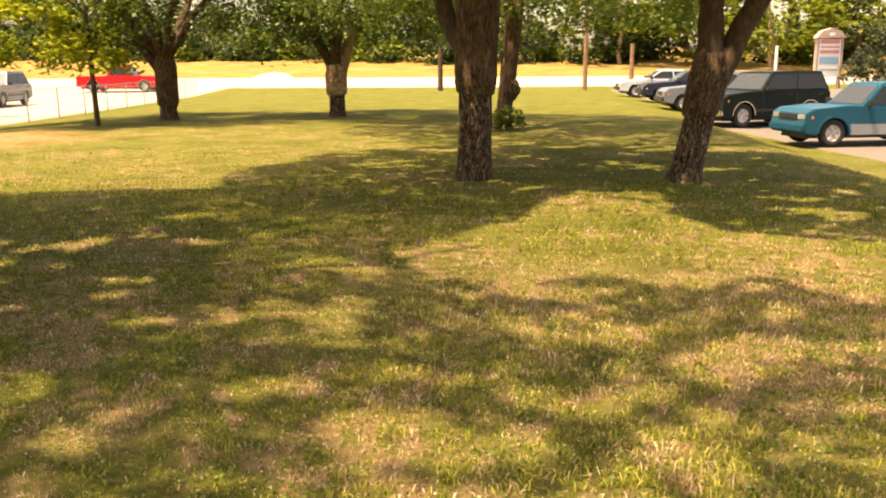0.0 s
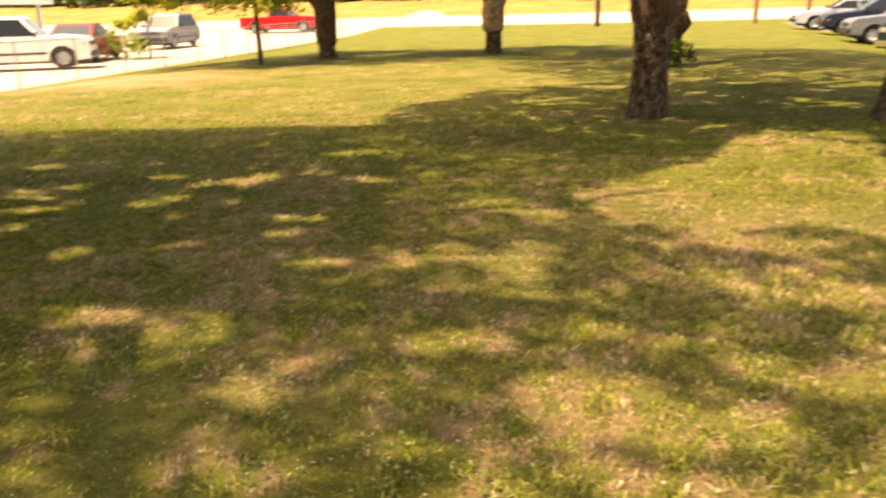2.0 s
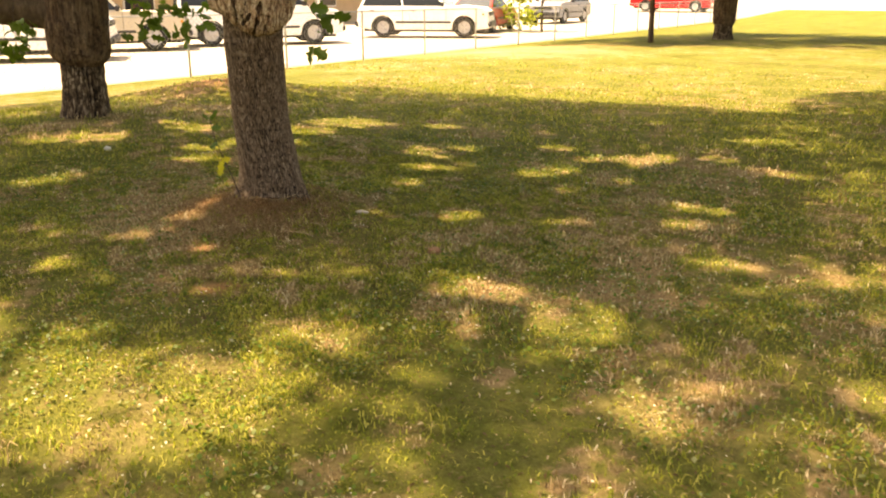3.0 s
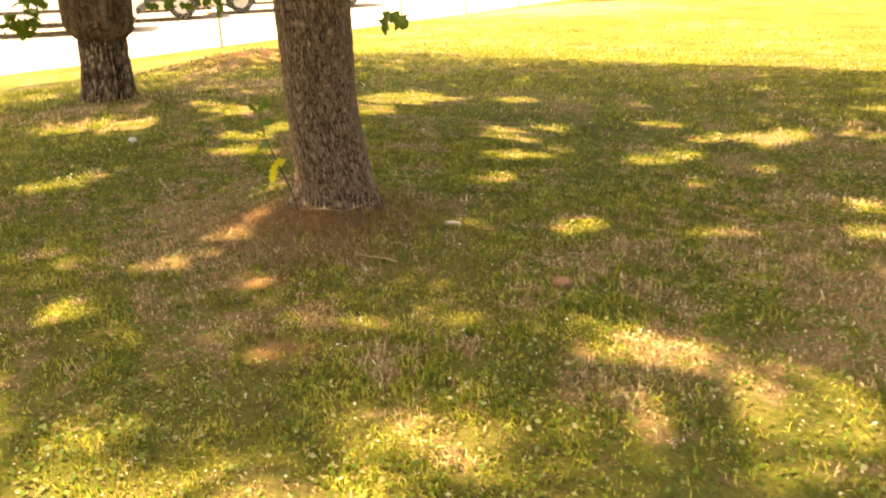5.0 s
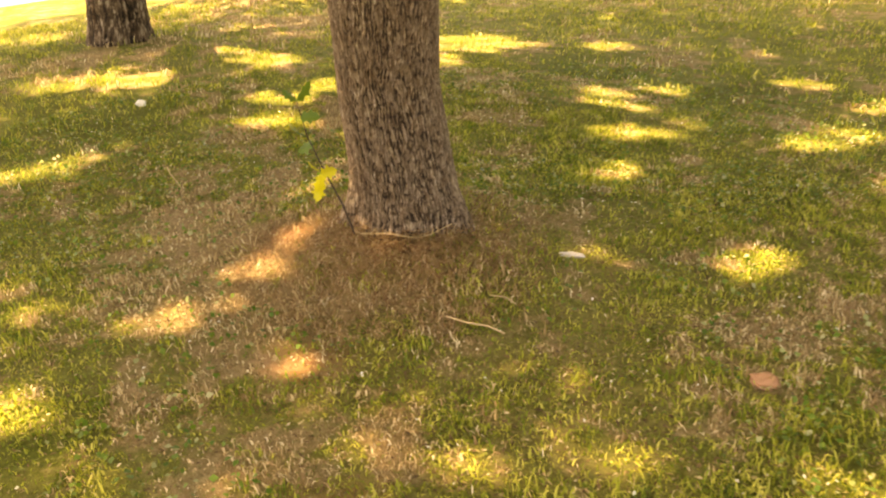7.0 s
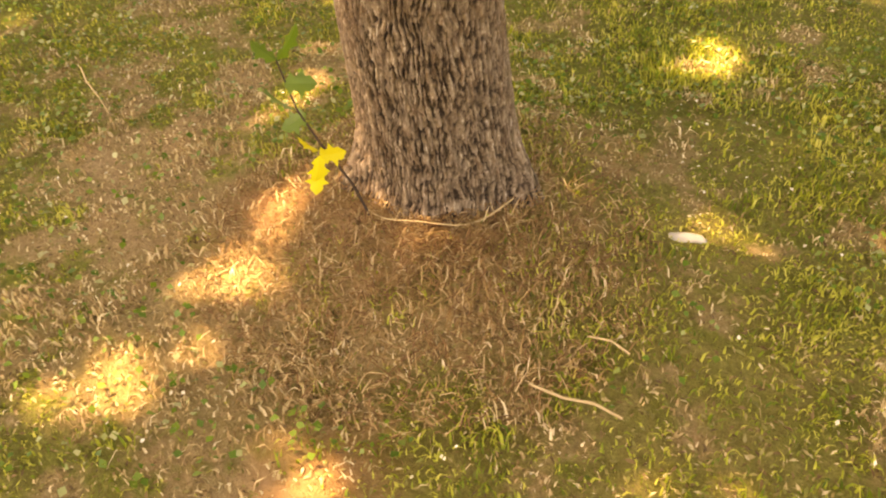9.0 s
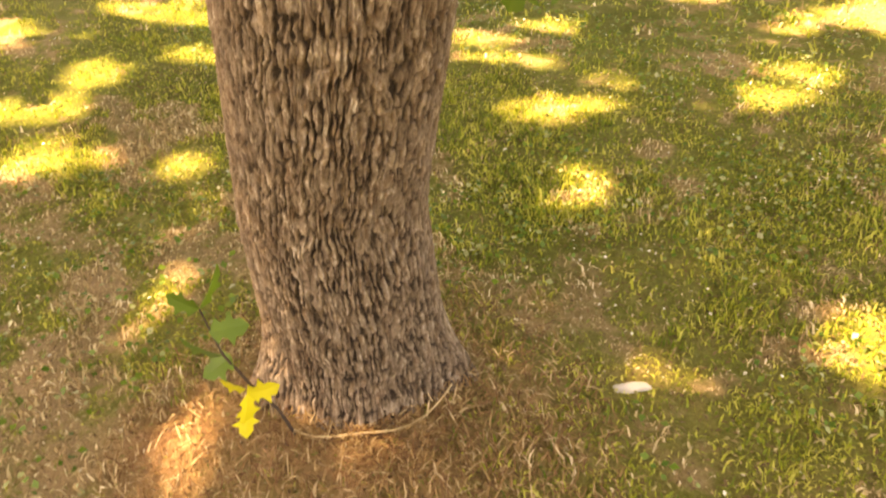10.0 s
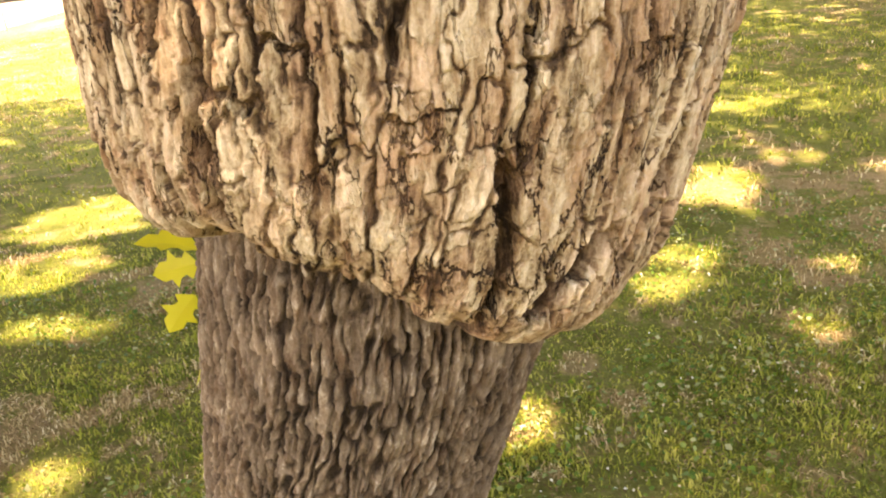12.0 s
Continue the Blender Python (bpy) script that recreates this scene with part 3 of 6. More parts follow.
def shaded(x, y):
    """How much of the sun the crowns take at a place on the ground: 0 to 1."""
    wx = x + 0.9 * (fbm(x * 0.8, y * 0.8, 21) - 0.5)
    wy = y + 0.9 * (fbm(x * 0.8, y * 0.8, 31) - 0.5)
    s = np.zeros(x.shape, bool)
    for poly in SHADE:
        s |= inside(poly, wx, wy)
    dap = 0.45 * fbm(x * 1.2, y * 1.6, 41, 2) + 0.55 * fbm(x * 3.4, y * 4.6, 47, 2)
    near = np.clip(1.6 - np.hypot((x + 4.4) / 2.6, (y - 4.6) / 2.6), 0, 1)
    front = smooth_step(4.4, 3.2, y) * smooth_step(-0.9, -0.1, x)
    band = smooth_step(6.6, 7.6, y) * smooth_step(14.5, 12.5, y) * smooth_step(1.0, 0.2, x)
    open_ = smooth_step(-0.5, 0.5, x) * smooth_step(4.8, 3.8, y)
    calm = smooth_step(-2.7, -2.0, x) * smooth_step(-0.3, -0.9, x) * smooth_step(4.8, 4.0, y)
    limit = 0.62 + 0.10 * calm - 0.05 * open_ + 0.2 * near - 0.05 * front + 0.13 * band
    cover = s * smooth_step(limit + 0.05, limit - 0.06, dap) * (1 - 0.55 * (1 - 0.6 * near) * smooth_step(0.52, 0.68, fbm(x * 4.5, y * 4.5, 88, 2)))
    thin = smooth_step(-0.8, -1.9, x) * smooth_step(-8.5, -7.0, x) * smooth_step(0.2, 1.2, y) * smooth_step(6.6, 5.6, y)
    cover = cover * (1 - thin * (0.03 + 0.20 * smooth_step(0.44, 0.66, fbm(x * 2.3, y * 2.3, 17, 3))))
    qx, qy = x + 0.09 * (fbm(x * 6, y * 6, 51) - 0.5), y + 0.09 * (fbm(x * 6, y * 6, 61) - 0.5)
    ragged = 0.9 * (fbm(x * 13, y * 13, 77, 2) - 0.5)
    for cx, cy, a, b, turn in LIT_BY_TREE + LIT_BEYOND + LIT_BEYOND_TOO + LIT_WEST + LIT_FRONT + LIT_START:
        grow = 0.0 if cx > -2.3 else 0.012 if cy > 4.0 else -0.004
        c, d = math.cos(radians(turn)), math.sin(radians(turn))
        u, v = (qx - cx) * c + (qy - cy) * d, -(qx - cx) * d + (qy - cy) * c
        edge = (u / (a + grow)) ** 2 + (v / (b + grow)) ** 2 + ragged
        cover = cover * np.maximum(0.03 if cy > 4.1 else 0.07, smooth_step(0.5, 1.6, edge))
    cover = np.maximum(cover, s * np.exp(-((x + 3.94) ** 2 + (y - 3.46) ** 2) / 0.012))
    bx_, by_ = x + 0.5 * (fbm(x * 1.5, y * 1.5, 52) - 0.5), y + 0.5 * (fbm(x * 1.5, y * 1.5, 62) - 0.5)
    for poly in LIT_FIELDS:
        cover = np.where(inside(poly, bx_, by_), cover * 0.03, cover)
    return cover


def crown_leaves(rng, centre, radius, low, high, count, size, shade_map=True, clump=0.0, rise=0.22):
    """Leaf quads in a crown, thinned where the sun comes through."""
    n = count * 4
    a, r = rng.uniform(0, 2 * math.pi, n), radius * np.sqrt(rng.uniform(0, 1, n))
    x, y = centre[0] + r * np.cos(a), centre[1] + r * np.sin(a)
    dome = np.sqrt(np.clip(1 - (r / radius) ** 2, 0, 1))
    edge = 0.7 + 0.6 * fbm(3 + np.cos(a) * 1.6, 3 + np.sin(a) * 1.6, centre[0])
    z = low + (high - low) * (1 - dome) * rise + (high - low) * dome * rng.uniform(0, 1, n) ** 0.8 * 0.95
    keep = r < radius * edge * 0.95
    if clump:
        keep &= (vnoise(x / clump + z * 0.6, y / clump - z * 0.8, centre[1]) + 0.35 * vnoise(x / clump * 2.7, z / clump * 2.7, 7)) > 0.58
    if shade_map:
        g = land(x, y)
        for _ in range(2):
            g = land(x - (z - g) * SX, y - (z - g) * SY)
        keep &= rng.uniform(0, 1, n) < shaded(x - (z - g) * SX, y - (z - g) * SY)
    idx = np.nonzero(keep)[0][:count]
    return leaf_quads(rng, np.stack([x, y, z], 1)[idx], size)


def clustered(rng, clusters, per, spread_, size):
    """Leaves in uneven flattened clumps round the given places."""
    c = np.asarray(clusters, float)
    n = len(c) * per
    own = rng.integers(0, len(c), n)
    k = (spread_ * rng.uniform(0.5, 1.4, len(c)))[own][:, None]
    p = c[own] + np.clip(rng.normal(size=(n, 3)), -1.7, 1.7) * (1, 1, 0.6) * k * 0.6
    p[:, 2] -= 0.35 * np.hypot(p[:, 0] - c[own][:, 0], p[:, 1] - c[own][:, 1])
    return leaf_quads(rng, p, size)


def leaf_quads(rng, p, size, wide=0.42):
    """Bent diamond leaves at places p."""
    n = len(p)
    d = rng.normal(size=(n, 3)) * (1, 1, 0.45)
    d /= np.linalg.norm(d, axis=1)[:, None]
    s = np.cross(d, rng.normal(size=(n, 3)) * 0.35 + (0, 0, 1))
    s /= np.linalg.norm(s, axis=1)[:, None] + 1e-9
    up = np.cross(s, d)
    k = (size * rng.uniform(0.65, 1.3, n))[:, None]
    v = np.stack([p - d * k * 0.5, p + s * k * wide + up * k * 0.08, p + d * k * 0.55 - up * k * 0.1, p - s * k * wide + up * k * 0.08], 1).reshape(-1, 3)
    q = np.arange(n * 4).reshape(n, 4)
    return v, q


def axis_at(line, z):
    zs = [p[2] for p in line]
    return np.interp(z, zs, [p[0] for p in line]), np.interp(z, zs, [p[1] for p in line])


def around_angles(n, focus):
    """Angles round a trunk, closer together about one side of it."""
    s = np.linspace(0, 2 * math.pi, n, endpoint=False)
    return s if focus is None else s + 0.6 * (np.sin(focus - s) - math.sin(focus))


def arc_round(T, radius):
    """Metres round a trunk, with the join on its far side."""
    return np.mod(T - 1.83, 2 * math.pi) * radius


def trunk_mesh(name, T, Z, r, line, mat, parent, label, relief, tone):
    """A closed skin round a bent axis from angles, heights and radii."""
    around, along = T.shape
    ax, ay = axis_at(line, Z)
    v = np.stack([ax + r * np.cos(T), ay + r * np.sin(T), Z], -1).reshape(-1, 3)
    i, j = np.meshgrid(np.arange(around), np.arange(along - 1), indexing="ij")
    i2 = (i + 1) % around
    q = np.stack([i * along + j, i2 * along + j, i2 * along + j + 1, i * along + j + 1], -1).reshape(-1, 4)
    return arrays(name, v, q, mat=mat, parent=parent, label=label, smooth=False, relief=relief.ravel(), tone=tone.ravel())


def plates(x, z, wide, tall, seed):
    """Upright plates in wandering columns, each broken at heights of its own. Gives two random values of the plate,
    the place across and up it (0 to 1) and the distance to its sides and to its ends in metres."""
    xs = x / wide
    xs = xs + 0.55 * vnoise(xs * 0.9, z / (2.5 * tall), seed + 3)
    col = np.floor(xs)
    own = 0.7 + 0.6 * lattice(col, col * 0 + 4, seed)
    zs = z / (tall * own) + 7.3 * lattice(col, col * 0 + 1, seed) + 0.35 * (lattice(col, np.floor(z / (3 * tall)), seed + 2) - 0.5)
    row = np.floor(zs)
    u, v = xs - col, zs - row
    return lattice(col, row, seed + 5), lattice(col, row, seed + 11), u, v, np.minimum(u, 1 - u) * wide, np.minimum(v, 1 - v) * tall * own


def stock(name, parent, line, radius, z0, z1, around, along, flare=0.25, cell=0.017, depth=0.009, seed=1.0, mat=None, label="", taper=0.0, focus=None, toes=()):
    """The lower trunk: furrowed bark in narrow upright ridges that join and part. toes: angle, reach and half angle of root swellings."""
    th = around_angles(around, focus)
    zs = np.linspace(z0, z1, along)
    T, Z = np.meshgrid(th, zs, indexing="ij")
    arc_ = arc_round(T, radius)
    k = cell
    sway = 0.8 * k * (fbm(arc_ / (2.2 * k), Z / (5.5 * k), seed, 3) - 0.5) * 2
    rag = 0.30 * k * (fbm(arc_ / (0.5 * k), Z / (0.9 * k), seed + 6, 3) - 0.5) * 2
    id1, lift1, u, v, side, end = plates(arc_ + sway + rag, Z + 2.5 * rag, 0.9 * k, 5.0 * k, seed)
    id2, lift2, u2, v2, side2, end2 = plates(arc_ + sway + 0.7 * rag, Z + rag, 0.40 * k, 1.5 * k, seed + 40)
    # a ridge is widest at its middle and thins out into its neighbours; here and there two grow together
    full = 0.47 * (1 - np.abs(2 * v - 1) ** 3 * 0.7)
    ridge = smooth_step(0.0, 0.24, (full - np.abs(u - 0.5 - 0.16 * (lift1 - 0.5))) * 1.6)
    n1 = vnoise((arc_ + sway) / (0.62 * k), Z / (3.2 * k), seed + 2)
    ridge = 1 - (1 - ridge) * (0.25 + 0.75 * smooth_step(0.30, 0.55, vnoise(arc_ / (1.1 * k), Z / (2.6 * k), seed + 19)))
    ridge = np.minimum(ridge, 0.35 + 0.65 * smooth_step(0.0, 0.25, np.abs(2 * n1 - 1)))
    chip = smooth_step(0.0, 0.0012, np.minimum(side2, end2))
    fine = fbm(arc_ / (0.25 * k), Z / (0.6 * k), seed + 3, 3)
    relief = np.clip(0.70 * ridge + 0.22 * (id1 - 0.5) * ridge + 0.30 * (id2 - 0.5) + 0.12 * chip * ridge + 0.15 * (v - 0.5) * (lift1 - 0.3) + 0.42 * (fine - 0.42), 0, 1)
    tone = np.clip(0.4 * id1 + 0.3 * id2 + 0.4 * (fbm(arc_ / (5 * k), Z / (9 * k), seed + 9, 3) - 0.2), 0, 1)
    base = np.clip((zs[0] + 0.45 - Z) / 0.45, 0, 1)
    lobes = 0.5 + 0.5 * np.sin(3 * T + seed) * np.sin(2 * T + 1.3 * seed)
    r = radius * (1 + taper * np.clip((zs[0] + 0.70 - Z) / 0.5, 0, 1) + flare * base**2.2 * (0.5 + 0.9 * lobes) + 0.03 * np.sin(2 * T + seed) + 0.02 * np.sin(5 * T + 3 * Z))
    for angle, reach, half in toes:
        off = (T - radians(angle) + math.pi) % (2 * math.pi) - math.pi
        r = r + reach * np.exp(-((off / radians(half)) ** 2)) * np.clip((zs[0] + 0.40 - Z) / 0.24, 0, 1) ** 2
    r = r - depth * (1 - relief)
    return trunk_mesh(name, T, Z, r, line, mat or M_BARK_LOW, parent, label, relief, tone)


def scion(name, parent, line, profile, rim, around, along, cell=0.045, depth=0.016, seed=2.0, mat=None, label="", focus=None, clefts=()):
    """The upper trunk: it swells over the lower one with a hanging rim. profile: heights over the rim and radii.
    The bark lies in flaking upright plates, layer on layer. clefts: angle at the top, at the foot, heights of both over the rim and half width of the deep cracks."""
    th = around_angles(around, focus)
    top = profile[-1][0]
    vis = min(0.42, top * 0.7)
    hs = np.concatenate([np.linspace(0, 0.04, 26), np.linspace(0.04, vis, along)[1:], np.linspace(vis, top, 24)[1:]])
    T, H = np.meshgrid(th, hs, indexing="ij")
    rmean = profile[4][1]
    arc_ = arc_round(T, rmean)
    k = cell
    flat = arc_ * 0
    hang = lattice(np.floor(arc_ / (0.62 * k) + 0.7 * vnoise(arc_ / k, flat, seed)), flat, seed + 1)
    Z = rim(T) + (0.34 * k * (hang - 0.5) + 0.30 * k * (fbm(arc_ / (0.35 * k), flat + 5, seed, 3) - 0.5)) * np.clip(1 - H / 0.07, 0, 1) + H
    sway = 0.30 * k * (fbm(arc_ / (1.8 * k), Z / (4.5 * k), seed, 2) - 0.5) * 2
    rag = 0.13 * k * (fbm(arc_ / (0.22 * k), Z / (0.34 * k), seed + 23, 3) - 0.5) * 2
    big = 0.22 * k * (fbm(arc_ / (0.7 * k), Z / (0.9 * k), seed + 24, 2) - 0.5) * 2
    x, z = arc_ + sway, Z
    id1, lift1, u1, v1, side1, end1 = plates(x + big + rag, z + 1.6 * big + 1.5 * rag, 0.86 * k, 3.0 * k, seed)
    id2, lift2, u2, v2, side2, end2 = plates(x + 0.6 * big + rag, z + big + 1.5 * rag, 0.36 * k, 1.25 * k, seed + 33)
    id3, lift3, u3, v3, side3, end3 = plates(x + 0.8 * rag, z + rag, 0.15 * k, 0.50 * k, seed + 66)
    edge1, edge2, edge3 = np.minimum(side1, end1 * 0.8), np.minimum(side2, end2 * 0.8), np.minimum(side3, end3)
    part1 = smooth_step(0.44, 0.68, fbm(arc_ / (1.1 * k), Z / (2.2 * k), seed + 2, 2))
    part2 = smooth_step(0.40, 0.60, vnoise(arc_ / (0.7 * k) + 5, Z / (1.3 * k), seed + 12))
    gap1, gap2 = 0.0006 + 0.0026 * part1 * (k / 0.04), 0.0004 + 0.0011 * part2 * (k / 0.04)
    crack1 = 1 - smooth_step(gap1 * 0.5, gap1 + 0.0008, edge1)
    crack2 = (1 - smooth_step(gap2 * 0.4, gap2 + 0.0006, edge2)) * (0.15 + 0.85 * part2)
    crack3 = (1 - smooth_step(0.0001, 0.0009, edge3)) * smooth_step(0.45, 0.65, vnoise(arc_ / (0.5 * k) + 9, Z / (0.9 * k), seed + 15))
    # thin ragged layers that end in sharp little edges
    step = 5.0 * (fbm((x + rag) / (0.55 * k), (z + 1.5 * rag) / (1.5 * k), seed + 40, 4) + 0.25 * (id1 - 0.5))
    layer = (np.floor(step) + smooth_step(0.0, 0.10, step - np.floor(step))) / 5.0
    deep = np.zeros(T.shape)
    for t0, t1, h0, h1, wide in clefts:
        f = np.clip((h0 - H) / (h0 - h1), 0, 1)
        mid_ = np.radians(t0 + (t1 - t0) * f) + 0.045 * (fbm(Z / 0.05 + t0, Z * 0 + 1, seed + 70, 3) - 0.5) * 2
        gap_ = np.abs((T - mid_ + math.pi) % (2 * math.pi) - math.pi) * rmean + 0.8 * rag
        open_ = wide * (0.30 + 1.2 * vnoise(Z / 0.03 + t0, Z * 0, seed + 71)) * smooth_step(-0.02, 0.15, f) * smooth_step(1.02, 0.9, f)
        deep = np.maximum(deep, (1 - smooth_step(open_ * 0.6, open_ + 0.0012, gap_)) * ((H < h0) & (H > h1)))
    fine = fbm(arc_ / (0.10 * k), Z / (0.22 * k), seed + 3, 3)
    fibre = fbm(x / (0.075 * k), Z / (0.9 * k), seed + 43, 3)
    lie = 0.0050 * (id1 - 0.7) + 0.0034 * (u1 - 0.5) * (2 * lift1 - 1) + 0.0030 * (0.5 - v1) * lift1
    lie = lie + 0.0026 * (id2 - 0.5) + 0.0022 * (u2 - 0.5) * (2 * lift2 - 1) + 0.0014 * (0.5 - v2) * lift2
    lie = lie + 0.0012 * (id3 - 0.5) + 0.0009 * (u3 - 0.5) * (2 * lift3 - 1)
    lie = lie + 0.0075 * (layer - 0.6) + 0.0012 * (fine - 0.5) + 0.0014 * (fibre - 0.5)
    lie = (lie - 0.0015 * crack1 - 0.0055 * crack1 * part1 - 0.0030 * crack2 - 0.0012 * crack3 - 0.020 * deep) * (depth / 0.016)
    # pale weathered faces, browner in the cracks and on low, freshly bared layers; crevice shade is painted into the
    # cracks
    crack_shade = (1 - 0.75 * crack1) * (1 - 0.65 * crack2) * (1 - 0.40 * crack3) * (1 - 0.9 * deep)
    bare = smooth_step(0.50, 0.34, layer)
    tint = np.clip(crack_shade * (0.60 - 0.18 * bare + 0.16 * (id1 - 0.5) + 0.20 * (id2 - 0.5) + 0.16 * (id3 - 0.5) + 0.45 * (fibre - 0.5) + 0.30 * (fine - 0.5)), 0, 1)
    tone = np.clip(0.35 * bare + 0.35 * lift2 + 0.30 * id3 + 0.30 * (fbm(arc_ / (1.5 * k), Z / (2 * k), seed + 90, 2) - 0.3), 0, 1)
    r = np.interp(H, [p[0] for p in profile], [p[1] for p in profile])
    r = r * (1 + 0.02 * np.sin(2 * T + seed) + 0.015 * np.sin(3 * T + 2 * seed + 2 * Z)) + lie * np.clip(0.35 + H / 0.03, 0, 1)
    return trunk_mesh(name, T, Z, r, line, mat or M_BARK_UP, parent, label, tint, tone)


def limb(parent, start, end, r0, r1, sag, seed, mat=None, steps=8, sides=10):
    pts = bend(start, end, sag, steps, seed)
    rad = [r0 + (r1 - r0) * (k / steps) for k in range(steps + 1)]
    v, q = tube(pts, rad, sides, 0.06, seed)
    ob = arrays("limb", v, q, mat=mat or M_BARK_FAR, parent=parent, smooth=True)
    return ob, pts


def crown_limbs(parent, rng, tip, radius, high, r0, n, seed, turn=0):
    """Main limbs from the fork out into the crown."""
    for k in range(n):
        a = 2 * math.pi * (k + 0.35 * rng.random()) / n + radians(turn)
        end = (tip[0] + math.cos(a) * radius * 0.62, tip[1] + math.sin(a) * radius * 0.62, tip[2] + (high - tip[2]) * (0.45 + 0.4 * rng.random()))
        _, pts = limb(parent, tip, end, r0, r0 * 0.22, 0.25, seed + k)
        for w in (4, 6):
            e2 = Vector(pts[w]) + Vector((rng.uniform(-1, 1), rng.uniform(-1, 1), rng.uniform(0.1, 0.8))) * (radius * 0.3)
            limb(parent, pts[w], e2, r0 * 0.35, r0 * 0.1, 0.1, seed + 17 * k + w, steps=5, sides=6)


def crown_part(parent, v, q, mat, label=""):
    ob = arrays("crown", v, q, mat=mat, parent=parent, label=label)
    ob["kind"] = "stuff"
    return ob


def grafted_tree(label, x, y, r_low, r_up, graft, fork, lean, radius, low, high, leaves, limbs, seed, size=0.13, clump=0.0, shade_map=True, leaf=None, res=(90, 60), group="trees on the lawn", extra=(), shift_x=0.0, bark=None):
    """A lawn tree with a thick upper trunk grafted on a thinner foot. lean: sideways metres for each metre of height."""
    rng = np.random.default_rng(seed)
    g = float(land(x, y))
    e = empty("tree", (0, 0, 0), label, "tree", group)
    line = [(x - lean[0] * 0.2, y - lean[1] * 0.2, g - 0.2), (x + lean[0] * graft, y + lean[1] * graft, g + graft), (x + lean[0] * fork, y + lean[1] * fork, g + fork)]
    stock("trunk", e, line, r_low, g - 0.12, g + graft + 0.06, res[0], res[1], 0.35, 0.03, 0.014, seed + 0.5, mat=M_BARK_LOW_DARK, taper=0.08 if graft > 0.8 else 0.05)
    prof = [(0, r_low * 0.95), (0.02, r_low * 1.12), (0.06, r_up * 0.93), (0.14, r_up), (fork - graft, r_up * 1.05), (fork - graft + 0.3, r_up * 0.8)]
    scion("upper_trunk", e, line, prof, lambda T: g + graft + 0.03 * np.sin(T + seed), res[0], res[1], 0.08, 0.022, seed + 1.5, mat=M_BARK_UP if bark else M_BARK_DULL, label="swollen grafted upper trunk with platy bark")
    tip = (line[2][0], line[2][1], line[2][2] + 0.1)
    crown_limbs(e, rng, tip, radius, high, r_up * 0.5, limbs, seed)
    for (sx_, sy_, sz_), (ex_, ey_, ez_), ra, rb in extra:
        limb(e, (x + sx_, y + sy_, g + sz_), (x + ex_, y + ey_, g + ez_), ra, rb, 0.05, seed + 77, bark)
    if clump:
        a, r = rng.uniform(0, 2 * math.pi, leaves // 220), radius * rng.uniform(0.12, 1, leaves // 220) ** 0.6
        z = g + low + (high - low) * rng.uniform(0, 1, len(a)) ** 1.5 * np.clip(1.15 - (r / radius) ** 2, 0.25, 1) + 0.5 * (1 - r / radius)
        v, q = clustered(rng, np.stack([x + shift_x + r * np.cos(a), y + r * np.sin(a), z], 1), 220, clump, size)
    else:
        v, q = crown_leaves(rng, (x + lean[0] * fork, y + lean[1] * fork), radius, g + low, g + high, leaves, size, shade_map)
    crown_part(e, v, q, leaf or M_LEAF)
    return e


# the tree that the walk ends at
main_tree = empty("tree", (0, 0, 0), "grafted lawn tree with furrowed foot and swollen platy upper trunk", "tree", "trees on the lawn")
MX, MY = -4.095, 3.74
M_LINE = [(MX, MY, 0.0), (MX + 0.005, MY + 0.01, 0.28), (-4.03, 3.64, 0.70), (-3.893, 3.515, 1.12), (-3.830, 3.48, 1.38), (-3.755, 3.42, 2.4)]
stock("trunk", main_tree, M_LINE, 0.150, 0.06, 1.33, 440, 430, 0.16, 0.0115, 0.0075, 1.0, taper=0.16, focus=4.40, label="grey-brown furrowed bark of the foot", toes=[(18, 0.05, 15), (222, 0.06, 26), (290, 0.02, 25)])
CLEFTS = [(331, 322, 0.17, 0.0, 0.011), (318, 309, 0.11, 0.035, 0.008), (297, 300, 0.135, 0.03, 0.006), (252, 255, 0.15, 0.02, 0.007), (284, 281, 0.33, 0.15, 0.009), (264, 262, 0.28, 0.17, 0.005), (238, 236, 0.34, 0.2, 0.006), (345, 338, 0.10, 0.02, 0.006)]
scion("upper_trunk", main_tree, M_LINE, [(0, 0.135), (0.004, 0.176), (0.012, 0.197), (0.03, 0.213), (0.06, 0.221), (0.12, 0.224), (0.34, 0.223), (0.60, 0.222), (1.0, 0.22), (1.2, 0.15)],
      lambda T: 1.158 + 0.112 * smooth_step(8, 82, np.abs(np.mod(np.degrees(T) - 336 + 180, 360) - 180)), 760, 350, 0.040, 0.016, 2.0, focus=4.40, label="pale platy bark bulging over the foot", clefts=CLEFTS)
rng_m = np.random.default_rng(4)
crown_limbs(main_tree, rng_m, (-3.71, 3.41, 2.3), 5.2, 8.5, 0.13, 6, 40, 30)
v, q = crown_leaves(rng_m, (MX - 0.6, MY - 0.4), 6.4, 3.8, 9.0, 66000, 0.085)
v2, q2 = crown_leaves(rng_m, (-5.3, 3.7), 2.6, 3.6, 7.0, 14000, 0.085)
v, q = np.concatenate([v, v2]), np.concatenate([q, q2 + len(v)])
crown_part(main_tree, v, q, M_LEAF)

